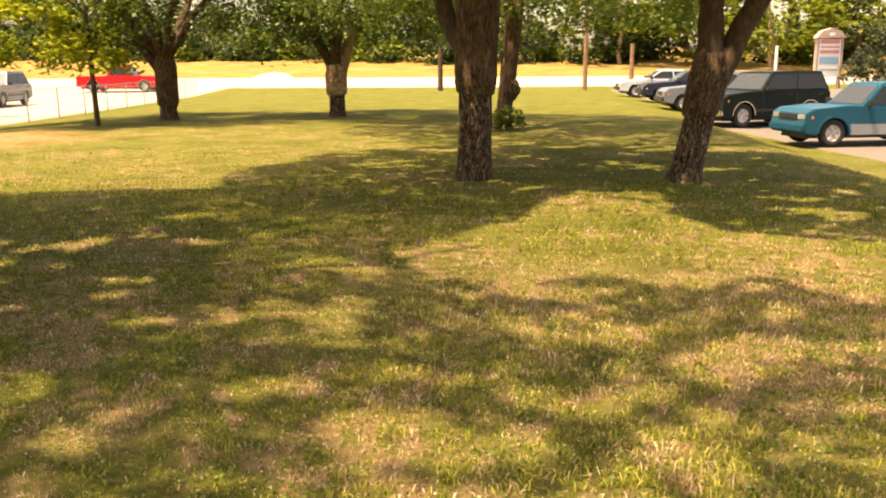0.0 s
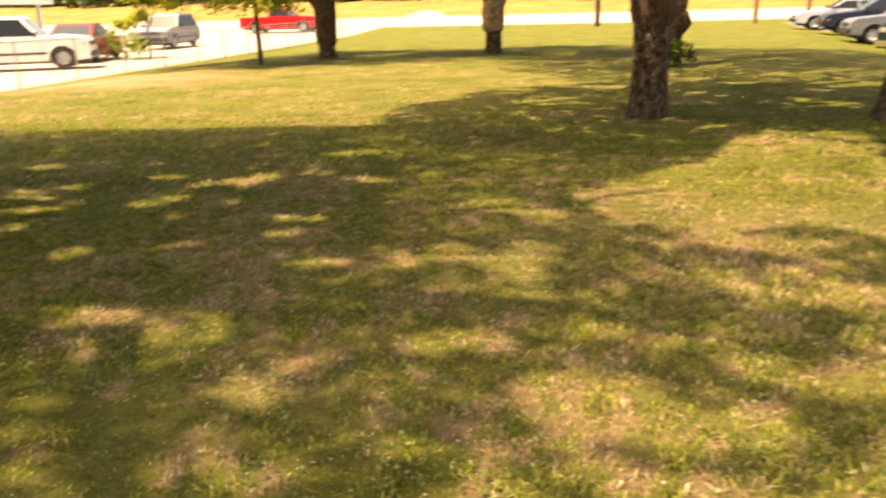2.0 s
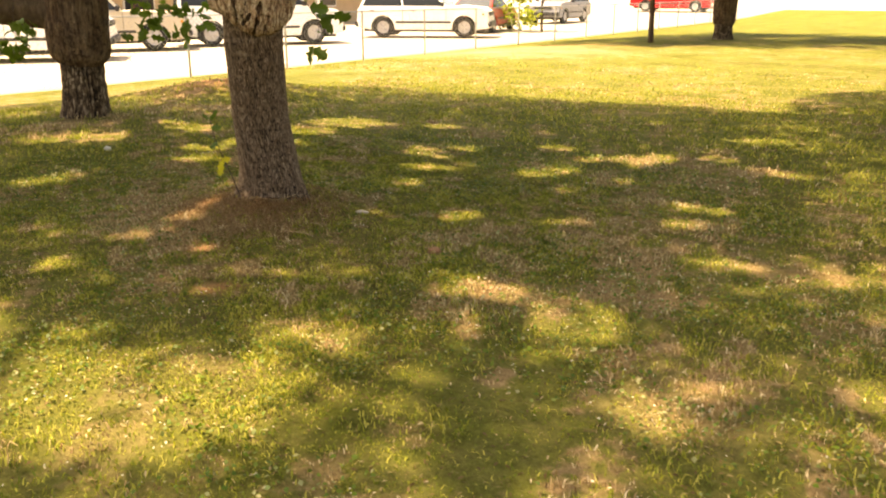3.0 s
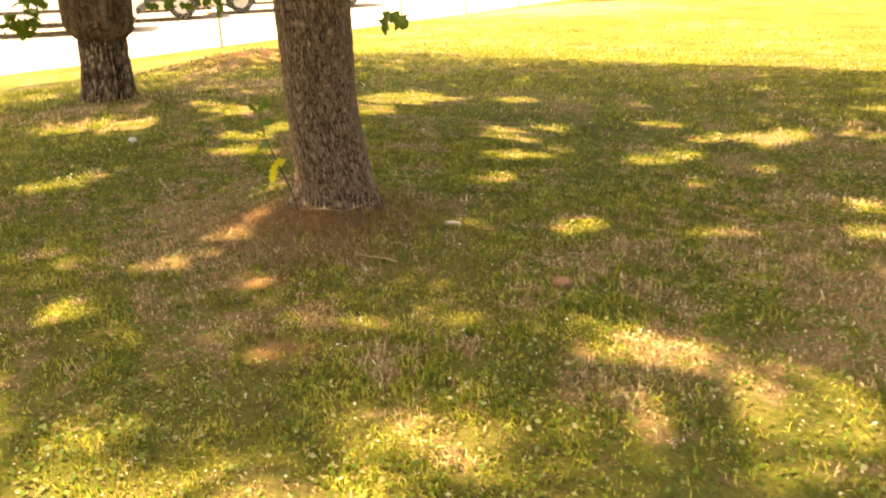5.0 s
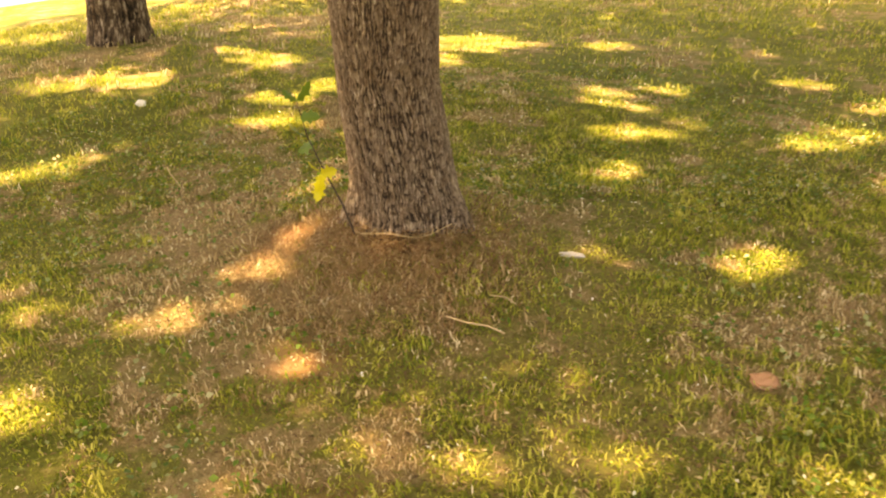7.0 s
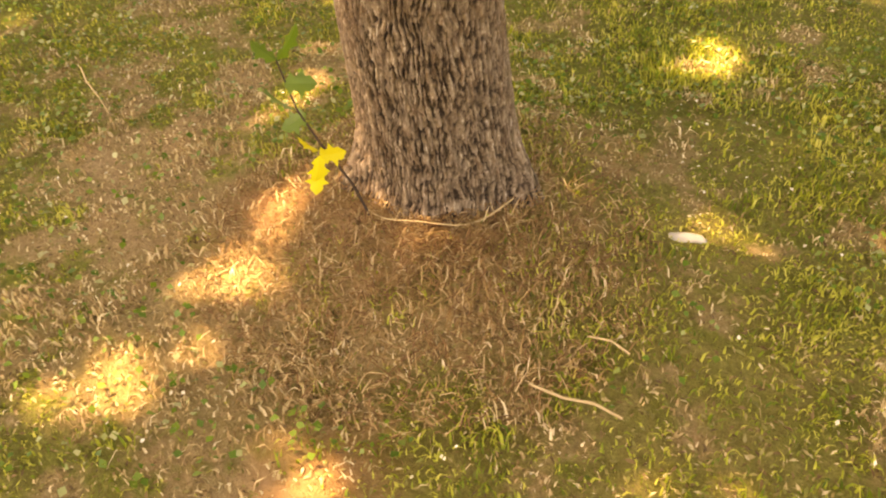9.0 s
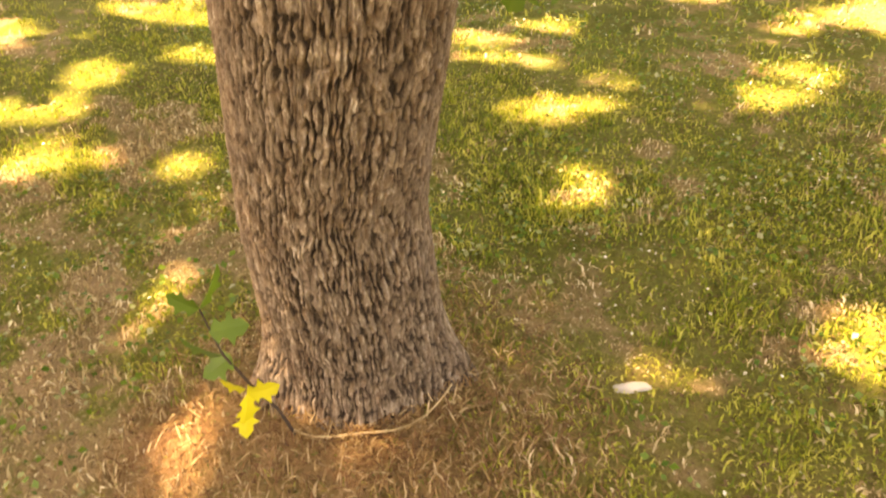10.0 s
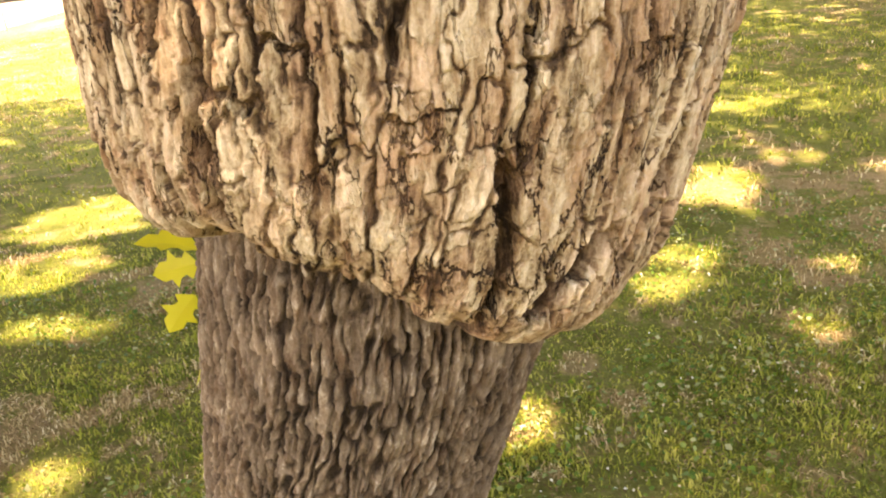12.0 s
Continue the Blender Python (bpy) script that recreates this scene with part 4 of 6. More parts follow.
grafted_tree("grafted lawn tree with a thick low side limb", -8.06, 4.74, 0.19, 0.275, 0.50, 1.3, (-0.02, 0.03), 5.2, 2.2, 7.5, 15000, 5, 11, res=(150, 90),
             extra=[((0, 0, 0.95), (-1.9, -1.5, 1.12), 0.18, 0.12)])
grafted_tree("grafted lawn tree with dark furrowed trunk", 0.0, 12.25, 0.245, 0.30, 1.25, 2.7, (0.02, 0.0), 5.2, 2.8, 8, 25000, 6, 12, res=(150, 110),
             extra=[((-0.15, 0, 1.9), (-1.1, 0.3, 3.6), 0.15, 0.09)])
grafted_tree("leaning forked lawn tree with grafted trunk", 3.07, 12.25, 0.215, 0.265, 0.95, 1.55, (0.18, 0.0), 5.2, 2.8, 8, 25000, 0, 13, res=(130, 90),
             extra=[((0.25, 0, 1.4), (0.42, 0.1, 4.4), 0.20, 0.13), ((0.3, 0, 1.35), (1.95, 0.1, 4.4), 0.18, 0.11)])
grafted_tree("dark old lawn tree with a burl on its trunk", 0.36, 22.6, 0.235, 0.215, 0.5, 3.2, (0.10, 0), 6.5, 2.4, 9, 24000, 5, 14)
# sunlight on this tree is put into its paler bark materials
grafted_tree("grafted lawn tree with forked limbs coloured sunlit pale", -5.25, 28.2, 0.26, 0.36, 0.68, 1.4, (0.0, 0), 3.7, 2.6, 7, 17000, 4, 15, clump=0.7, size=0.125, leaf=M_LEAF_DARK, shift_x=1.0, bark=M_BARK_PALE,
             extra=[((-0.1, 0, 1.3), (-0.7, 0, 2.8), 0.16, 0.1), ((0.1, 0, 1.2), (0.75, 0, 3.6), 0.2, 0.13)])
grafted_tree("broad leafy lawn tree with many low limbs", -10.4, 26.4, 0.27, 0.34, 0.42, 1.7, (0.0, 0), 4.4, 2.45, 7, 22000, 6, 16, clump=0.75, size=0.125, leaf=M_LEAF_DARK,
             extra=[((-0.1, 0, 1.45), (-1.3, 0, 3.6), 0.20, 0.12), ((-0.55, 0, 2.2), (-2.2, 0.2, 3.0), 0.11, 0.06)])


def low_boughs(tree_label, spots, per, spread_, size, mat, seed):
    """Leafy ends of boughs that hang below a crown."""
    owner = [o for o in bpy.data.objects if o.get("label", "") == tree_label][0]
    rng = np.random.default_rng(seed)
    v, q = clustered(rng, spots, per, spread_, size)
    return crown_part(owner, v, q, mat)


rng_b = np.random.default_rng(61)
low_boughs("dark old lawn tree with a burl on its trunk", np.stack([rng_b.uniform(-3.4, 5.6, 60), rng_b.uniform(20.5, 26, 60), rng_b.uniform(2.75, 3.7, 60)], 1), 80, 0.5, 0.12, M_LEAF, 62)
low_boughs("grafted lawn tree with forked limbs coloured sunlit pale", np.stack([rng_b.uniform(-7.2, -2.2, 40), rng_b.uniform(26, 30, 40), rng_b.uniform(2.7, 3.9, 40)], 1), 80, 0.5, 0.12, M_LEAF_DARK, 63)


def young_tree(x, y, r, h, radius, low, high, count, label, seed, leaf, size=0.17):
    g = float(land(x, y))
    e = empty("young_tree", (0, 0, 0), label, "tree", "young trees")
    v, q = tube([(x + 0.012 * k * math.sin(seed), y, g - 0.1 + (h + 0.1) * k / 6) for k in range(7)], [r * (1.15 - 0.5 * k / 6) for k in range(7)], 10, 0.04, seed)
    arrays("trunk", v, q, mat=M_BARK_FAR, parent=e, smooth=True)
    rng = np.random.default_rng(seed)
    for k in range(5):
        a = k * 1.3 + seed
        limb(e, (x, y, g + h * (0.6 + 0.08 * k)), (x + radius * 0.7 * math.cos(a), y + radius * 0.7 * math.sin(a), g + high * 0.75), r * 0.4, r * 0.12, 0.1, seed + k, sides=6)
    m = count // 110
    a, r = rng.uniform(0, 2 * math.pi, m), radius * np.sqrt(rng.uniform(0, 1, m))
    z = g + low + (high - low) * rng.uniform(0, 1, m) ** 1.4 + 0.3 * (1 - r / radius)
    v, q = clustered(rng, np.stack([x - 0.72 * radius + r * np.cos(a), y + r * np.sin(a), z], 1), 110, 0.42, size)
    crown_part(e, v, q, leaf)
    return e


young_tree(-11.4, 23.6, 0.075, 3.4, 2.7, 1.85, 5.6, 7000, "slender young tree with light yellow-green leaves", 5, M_LEAF_LIGHT)
young_tree(-19.6, 30.5, 0.05, 1.6, 1.1, 0.3, 3.2, 1500, "low yellow-green young tree beside the street", 6, M_LEAF_LIGHT)


def woods(seed=9):
    """Woodland beyond the dry bank: separate trees, uneven in height, some with bare trunks below."""
    rng = np.random.default_rng(seed)
    k = 0
    for row in range(3):
        for x in np.arange(-130, 120, 9.5):
            xx, yy = x + rng.uniform(-3, 3), 110 + row * 12 + rng.uniform(-5, 5) + 0.0012 * x * x - (14 if x > 8 else 0)
            gap = -38 < xx < -14
            g = float(land(xx, yy))
            h = rng.uniform(3.2, 5.0) if gap else rng.uniform(9, 15)
            airy = row == 0 and xx > 6
            low = g + (rng.uniform(2.2, 4.2) if airy else rng.uniform(-0.3, 0.8))
            e = empty("woodland_tree", (0, 0, 0), "leafy green tree at the edge of the woods", "tree", "woodland trees")
            v, q = tube(bend((xx, yy, g - 0.2), (xx + rng.uniform(-0.9, 0.9), yy, g + h * 0.7), 0, 5, k), [0.30 - 0.04 * s for s in range(6)], 7, 0.05, k)
            arrays("trunk", v, q, mat=M_BARK_PALE if airy and k % 2 else M_BARK_FAR, parent=e, smooth=True)
            rad = rng.uniform(3.0, 4.5) if gap else rng.uniform(4.5, 7.0)
            m = 46
            a, r = rng.uniform(0, 2 * math.pi, m), rad * np.sqrt(rng.uniform(0, 1, m))
            z = low + (g + h - low) * rng.uniform(0, 1, m) ** (1.0 if airy else 1.5) * np.clip(1.2 - (r / rad) ** 2, 0.3, 1)
            v, q = clustered(rng, np.stack([xx + r * np.cos(a), yy + r * np.sin(a), z], 1), 32, 1.35, 0.74)
            crown_part(e, v, q, M_LEAF_WOOD_PALE if airy or k % 4 == 0 else M_LEAF_WOOD)
            k += 1
    # unseen woods added on the other sides, far behind the start of the walk and past the lot, to darken reflections
    ring = [(x, -48 + rng.uniform(-4, 4)) for x in np.arange(-70, 90, 10)] + [(82 + rng.uniform(-4, 4), y) for y in np.arange(-40, 95, 10)]
    for xx, yy in ring:
        g, h = float(land(xx, yy)), rng.uniform(11, 16)
        e = empty("woodland_tree", (0, 0, 0), "leafy green tree at the edge of the woods", "tree", "woodland trees")
        v, q = tube(bend((xx, yy, g - 0.2), (xx, yy, g + h * 0.7), 0, 5, k), [0.30 - 0.04 * s for s in range(6)], 7, 0.05, k)
        arrays("trunk", v, q, mat=M_BARK_FAR, parent=e, smooth=True)
        m = 60
        a, r = rng.uniform(0, 2 * math.pi, m), 7.0 * np.sqrt(rng.uniform(0, 1, m))
        v, q = clustered(rng, np.stack([xx + r * np.cos(a), yy + r * np.sin(a), g + 0.3 + h * rng.uniform(0, 1, m)], 1), 16, 1.7, 1.1)
        crown_part(e, v, q, M_LEAF_WOOD)
        k += 1
    for x in np.arange(-120, 110, 5.2):
        xx, yy = x + rng.uniform(-2, 2), 108 + rng.uniform(-3, 3) + 0.0012 * x * x - (8 if x > 8 else 0)
        g = float(land(xx, yy))
        h, wide = rng.uniform(0.8, 2.6), rng.uniform(1.8, 3.6)
        e = empty("bush", (0, 0, 0), "low green bush at the edge of the woods", "bush", "woodland bushes")
        m = 12
        a, r = rng.uniform(0, 2 * math.pi, m), wide * np.sqrt(rng.uniform(0, 1, m))
        v, q = clustered(rng, np.stack([xx + r * np.cos(a), yy + r * np.sin(a), g + 0.3 + h * rng.uniform(0, 1, m)], 1), 45, 0.9, 0.45)
        v[:, 2] = np.maximum(v[:, 2], land(v[:, 0], v[:, 1]) - 0.05)
        ob = arrays("foliage", v, q, mat=M_LEAF_WOOD if k % 3 else M_LEAF_WOOD_PALE, parent=e)
        ob["kind"] = "stuff"
        for w in range(3):
            limb(e, (xx, yy, g - 0.1), (xx + rng.uniform(-1, 1), yy + rng.uniform(-1, 1), g + h * 0.8), 0.05, 0.02, 0, k + w, steps=3, sides=5)
        k += 1


woods()


def heap(name, label, x, y, size, h, mat, category):
    """A low loose heap."""
    u, v = np.meshgrid(np.linspace(0, 2 * math.pi, 40, endpoint=False), np.linspace(0, 1, 12), indexing="ij")
    rr = size * v * (1 + 0.2 * np.sin(3 * u + x) * v)
    px, py = x + rr * np.cos(u), y + 0.6 * rr * np.sin(u)
    pz = land(px, py) + h * np.clip(1 - v**3.5, 0, 1) * (0.85 + 0.3 * fbm(px * 0.8, py * 0.8, 5)) + 0.06 - 0.12 * v
    n, m = u.shape
    i, j = np.meshgrid(np.arange(n), np.arange(m - 1), indexing="ij")
    i2 = (i + 1) % n
    q = np.stack([i * m + j, i * m + j + 1, i2 * m + j + 1, i2 * m + j], -1).reshape(-1, 4)
    return tagged(arrays(name, np.stack([px, py, pz], -1).reshape(-1, 3), q, mat=mat, smooth=True), label, category)


heap("mound", "pale sunlit mound of sand beside the road", -20.9, 77.5, 2.1, 0.5, M_CONCRETE, "heap")

# ---- vehicles ----
M_TYRE = plain("tyre_rubber", (0.02, 0.02, 0.02), 0.85, 0, 0.2)
M_RIM = plain("alloy_wheel", (0.46, 0.46, 0.46), 0.5, 0.5, 0.1)
M_TRIM = plain("black_trim", (0.025, 0.025, 0.027), 0.55, 0, 0.2)
M_CHROME = plain("chrome", (0.7, 0.7, 0.7), 0.15, 1.0, 0.05)
M_AMBER = plain("amber_lens", (0.7, 0.25, 0.04), 0.25, 0, 0.1)
M_REDLENS = plain("red_lens", (0.5, 0.02, 0.02), 0.25, 0, 0.1)
M_LENS = plain("clear_lens", (0.45, 0.45, 0.43), 0.15, 0.3, 0.1)
M_GLASS = plain("tinted_car_glass", (0.02, 0.025, 0.03), 0.08, 0.0, 0.1, spec=0.14)
M_SCREEN = plain("windscreen_glass", (0.05, 0.06, 0.065), 0.08, 0.0, 0.1, spec=0.35)


def car_paint(name, col, spec=0.12, coat=0.10):
    return plain(name, col, 0.35, 0.0, 0.06, 2.0, spec, coat)


def arc(cx, r, z0, steps=9):
    return [(cx + r * math.cos(a), z0 + r * math.sin(a)) for a in np.linspace(0, math.pi, steps)]


def slab(bm, prof, y0, y1, bevel=0.0):
    """A side outline drawn out across the car."""
    vs = [bm.verts.new((x, y0, z)) for x, z in prof]
    f = bm.faces.new(vs)
    r = bmesh.ops.extrude_face_region(bm, geom=[f])
    bmesh.ops.translate(bm, verts=[v for v in r["geom"] if isinstance(v, bmesh.types.BMVert)], vec=(0, y1 - y0, 0))
    if bevel:
        edges = [e for e in bm.edges if abs(e.verts[0].co.y - e.verts[1].co.y) < 1e-5]
        bmesh.ops.bevel(bm, geom=edges, offset=bevel, segments=2, affect="EDGES")


def panel(bm, pts, out, thick=0.012):
    """A thin flat pane through the given places, raised towards out."""
    vs = [bm.verts.new(Vector(p) + Vector(out) * 0.004) for p in pts]
    f = bm.faces.new(vs)
    r = bmesh.ops.extrude_face_region(bm, geom=[f])
    bmesh.ops.translate(bm, verts=[v for v in r["geom"] if isinstance(v, bmesh.types.BMVert)], vec=Vector(out) * thick)


def wheel_bm(r, w):
    bm = bmesh.new()
    prof = [(r * 0.62, w * 0.5), (r * 0.92, w * 0.5), (r, w * 0.34), (r, -w * 0.34), (r * 0.92, -w * 0.5), (r * 0.62, -w * 0.5)]
    n = 24
    rings = [[bm.verts.new((a * math.cos(2 * math.pi * k / n), b, a * math.sin(2 * math.pi * k / n))) for a, b in prof] for k in range(n)]
    for k in range(n):
        for j in range(len(prof)):
            j2 = (j + 1) % len(prof)
            bm.faces.new((rings[k][j], rings[(k + 1) % n][j], rings[(k + 1) % n][j2], rings[k][j2]))
    return bm


def rim_bm(r, w):
    bm = bmesh.new()
    n = 20
    for sgn in (1, -1):
        mid = bm.verts.new((0, sgn * w * 0.36, 0))
        ring = [bm.verts.new((r * 0.60 * math.cos(2 * math.pi * k / n), sgn * w * 0.44, r * 0.60 * math.sin(2 * math.pi * k / n))) for k in range(n)]
        inner = [bm.verts.new((r * (0.2 if k % 4 < 2 else 0.45) * math.cos(2 * math.pi * k / n), sgn * w * (0.40 if k % 4 < 2 else 0.2), r * (0.2 if k % 4 < 2 else 0.45) * math.sin(2 * math.pi * k / n))) for k in range(n)]
        for k in range(n):
            k2 = (k + 1) % n
            bm.faces.new((ring[k], ring[k2], inner[k2], inner[k]))
            bm.faces.new((inner[k], inner[k2], mid))
    return bm


def vehicle(name, label, category, x, y, rz, paint, L, W, H, hood, cowl, roof0, roof1, tail, belt, wheel_r=0.34, deck=None, bed=None, sill=0.28, group="parked vehicles", glass_sides=2, trim=None, chrome=False, clad=None):
    """A road vehicle, front towards +x of its own. hood: front hood height; cowl, roof0, roof1, tail: places along the length where the
    windscreen starts, the roof starts and ends, and the rear window ends; belt: window-line height; deck: height behind the cabin."""
    e = empty(name, (x, y, float(land(x, y)) + 0.055), label, category, group, rz)
    fa, ra = L * 0.5 - 0.17 * L - 0.08, -L * 0.5 + 0.2 * L
    ar = wheel_r * 1.22
    back = deck if deck else belt
    prof = [(-L / 2 + 0.05, sill + 0.08), (-L / 2, 0.55), (-L / 2 + 0.03, back - 0.06), (-L / 2 + 0.12, back)]
    if bed:
        prof += [(tail - 0.04, back), (tail, belt)]
    else:
        prof += [(tail, belt + 0.01)]
    prof += [(cowl, belt + 0.01), (cowl + 0.25 * (L / 2 - cowl), hood + 0.05), (L / 2 - 0.25, hood - 0.03), (L / 2 - 0.06, hood - 0.14), (L / 2, 0.56), (L / 2 - 0.04, sill + 0.05)]
    prof += [(fa + ar, sill)] + arc(fa, ar, wheel_r * 0.95)[1:-1] + [(fa - ar, sill)]
    prof += [(ra + ar, sill)] + arc(ra, ar, wheel_r * 0.95)[1:-1] + [(ra - ar, sill)]
    bm = bmesh.new()
    slab(bm, prof[::-1], -W / 2, W / 2, 0.035)
    body = part("body", bm, paint, e, smooth=False)
    # cabin
    wb, wt = W / 2 * 0.95, W / 2 * 0.76
    def side(s, px, pz):
        f = (pz - belt) / (H - belt)
        return (px, s * (wb + (wt - wb) * f), pz)
    cab = [(cowl, belt), (roof0, H - 0.03), ((roof0 + roof1) / 2, H), (roof1, H - 0.02), (tail, belt)]
    bm = bmesh.new()
    a = [bm.verts.new(side(-1, *p)) for p in cab]
    b = [bm.verts.new(side(1, *p)) for p in cab]
    bm.faces.new(a)
    bm.faces.new(b[::-1])
    for k in range(len(cab)):
        k2 = (k + 1) % len(cab)
        bm.faces.new((a[k2], a[k], b[k], b[k2]))
    bmesh.ops.bevel(bm, geom=[ed for ed in bm.edges if ed.calc_face_angle(0) > 0.3], offset=0.04, segments=2, affect="EDGES")
    part("cabin", bm, paint, e)
    # side windows between the pillars
    z0, z1 = belt + 0.05, H - 0.12
    fr = lambda z: cowl + (roof0 - cowl) * (z - belt) / (H - 0.03 - belt)
    bk = lambda z: tail + (roof1 - tail) * (z - belt) / (H - 0.02 - belt)
    cuts = [k / glass_sides for k in range(glass_sides + 1)]
    for s in (-1, 1):
        for c0, c1 in zip(cuts, cuts[1:]):
            xs0 = lambda z: bk(z) + 0.10 + (fr(z) - bk(z) - 0.20) * c0 + (0.03 if c0 else 0)
            xs1 = lambda z: bk(z) + 0.10 + (fr(z) - bk(z) - 0.20) * c1 - (0.03 if c1 < 1 else 0)
            bm = bmesh.new()
            panel(bm, [side(s, xs0(z0), z0), side(s, xs1(z0), z0), side(s, xs1(z1), z1), side(s, xs0(z1), z1)], (0, s, 0.25))
            part("side_window", bm, M_GLASS, e)
            bm = bmesh.new()
            xm = (xs0(z0) * 0.75 + xs1(z0) * 0.25)
            box_bm(bm, (xm - 0.09, s * W / 2 - 0.01, belt - 0.14), (xm + 0.07, s * W / 2 + 0.035, belt - 0.10), 0.008)
            part("door_handle", bm, M_TRIM, e)
    for s in (-1, 1):
        bm = bmesh.new()
        lo, hi = sorted((s * (W / 2 - 0.01), s * (W / 2 + 0.014)))
        box_bm(bm, (ra + ar + 0.03, lo, sill + 0.02 if clad else 0.50), (fa - ar - 0.03, hi, 0.575), 0.005)
        part("side_molding", bm, clad or M_TRIM, e)
        for px in [fr(belt) - 0.04] + [bk(z0) + 0.10 + (fr(z0) - bk(z0) - 0.20) * c for c in cuts[:-1]]:
            if ra + ar * 0.8 < px < fa - ar * 0.9:
                bm = bmesh.new()
                lo, hi = sorted((s * (W / 2 - 0.01), s * (W / 2 + 0.003)))
                box_bm(bm, (px - 0.007, lo, sill + 0.12), (px + 0.007, hi, belt - 0.04))
                part("door_seam", bm, M_TRIM, e)
        for wx in (fa, ra):
            bm = bmesh.new()
            lo, hi = sorted((s * (W / 2 - 0.02), s * (W / 2 + 0.02)))
            lip = 1.05 if chrome else 1.13
            pts = [(wx + ar * lip * math.cos(a), wheel_r * 0.95 + ar * lip * math.sin(a)) for a in np.linspace(0.05, math.pi - 0.05, 12)]
            pts += [(wx + ar * 0.98 * math.cos(a), wheel_r * 0.95 + ar * 0.98 * math.sin(a)) for a in np.linspace(math.pi - 0.05, 0.05, 12)]
            slab(bm, pts, lo, hi)
            part("wheel_arch", bm, M_CHROME if chrome else paint, e)
    for nm, x0, x1 in (("windscreen", cowl, roof0), ("rear_window", tail, roof1)):
        g = 1 if nm == "windscreen" else -1
        q = lambda s, f: Vector((x0 + (x1 - x0) * f, s * (wb + (wt - wb) * f) * 0.9, belt + (H - 0.03 - belt) * f))
        bm = bmesh.new()
        panel(bm, [q(-1, 0.08), q(1, 0.08), q(1, 0.88), q(-1, 0.88)], Vector((g * (H - belt), 0, abs(x1 - x0))).normalized())
        part(nm, bm, M_SCREEN, e)
    # wheels
    for wx in (fa, ra):
        for s in (-1, 1):
            w = part("wheel", wheel_bm(wheel_r, 0.22), M_TYRE, e, smooth=True)
            w.location = (wx, s * (W / 2 - 0.125), wheel_r)
            part("rim", rim_bm(wheel_r, 0.22), M_RIM, w, "metal wheel rim")
    # dark wheel wells, bumpers, lamps, mirrors
    bm = bmesh.new()
    box_bm(bm, (-L / 2 + 0.2, -W / 2 + 0.27, 0.2), (L / 2 - 0.2, W / 2 - 0.27, 0.6))
    part("underbody", bm, M_TRIM, e)
    for nm, sx in (("front_bumper", 1), ("rear_bumper", -1)):
        bm = bmesh.new()
        lo, hi = sorted((sx * (L / 2 - 0.07), sx * (L / 2 + 0.07)))
        box_bm(bm, (lo, -W / 2 + 0.03, 0.38), (hi, W / 2 - 0.03, 0.56), 0.03)
        part(nm, bm, M_CHROME if chrome else (trim or M_TRIM), e)
    for s in (-1, 1):
        bm = bmesh.new()
        box_bm(bm, (L / 2 - 0.16, s * W * 0.36 - 0.17, hood - 0.30), (L / 2 - 0.015, s * W * 0.36 + 0.17, hood - 0.16), 0.02)
        part("headlight", bm, M_LENS, e)
        bm = bmesh.new()
        lo, hi = sorted((s * (W / 2 - 0.10), s * (W / 2 + 0.006)))
        box_bm(bm, (L / 2 - 0.25, lo, hood - 0.29), (L / 2 - 0.17, hi, hood - 0.20), 0.008)
        part("side_marker", bm, M_AMBER, e)
        bm = bmesh.new()
        box_bm(bm, (-L / 2 - 0.012, s * W * 0.40 - 0.09, back - 0.38), (-L / 2 + 0.1, s * W * 0.40 + 0.09, back - 0.12), 0.015)
        part("tail_light", bm, M_REDLENS, e)
        bm = bmesh.new()
        lo, hi = sorted((s * (W / 2 - 0.02), s * (W / 2 + 0.17)))
        box_bm(bm, (cowl - 0.22, lo, belt + 0.02), (cowl - 0.10, hi, belt + 0.17), 0.02)
        part("mirror", bm, M_TRIM, e)
    bm = bmesh.new()
    box_bm(bm, (L / 2 - 0.05, -W * 0.26, hood - 0.30), (L / 2 + 0.008, W * 0.26, hood - 0.17), 0.01)
    part("grille", bm, M_TRIM, e)
    return e


P_TEAL = car_paint("teal_paint", (0.0, 0.078, 0.130), 0.15, 0.15)
P_BLACK = car_paint("black_green_paint", (0.010, 0.018, 0.016), 0.04, 0.03)
P_SILVER = car_paint("silver_paint", (0.44, 0.48, 0.53))
# silver darkened with painted shade for one suv; also plain grey for cladding
P_DULL = car_paint("shaded_silver_and_cladding", (0.24, 0.25, 0.27))
P_GREY = car_paint("grey_paint", (0.15, 0.17, 0.20), 0.2, 0.2)
P_NAVY = car_paint("navy_paint", (0.02, 0.027, 0.05), 0.08, 0.05)
P_WHITE = car_paint("white_paint", (0.82, 0.82, 0.80))
P_RED = car_paint("red_paint", (0.6, 0.015, 0.02))
P_MAROON = car_paint("dull_red_paint", (0.42, 0.05, 0.04))
P_BEIGE = car_paint("beige_paint", (0.5, 0.45, 0.36))

vehicle("suv", "teal compact suv parked nose to the lawn", "car", 10.1, 23.5, 192, P_TEAL, 4.4, 1.72, 1.64, 1.0, 0.62, 0.0, -1.95, -2.2, 1.02, 0.35, glass_sides=2, trim=P_TEAL, clad=P_DULL)
vehicle("suv", "black full-size suv with chrome wheels", "car", 9.0, 29.5, 207, P_BLACK, 4.6, 1.95, 1.80, 1.10, 0.70, 0.1, -2.0, -2.25, 1.15, 0.38, glass_sides=2, chrome=True)
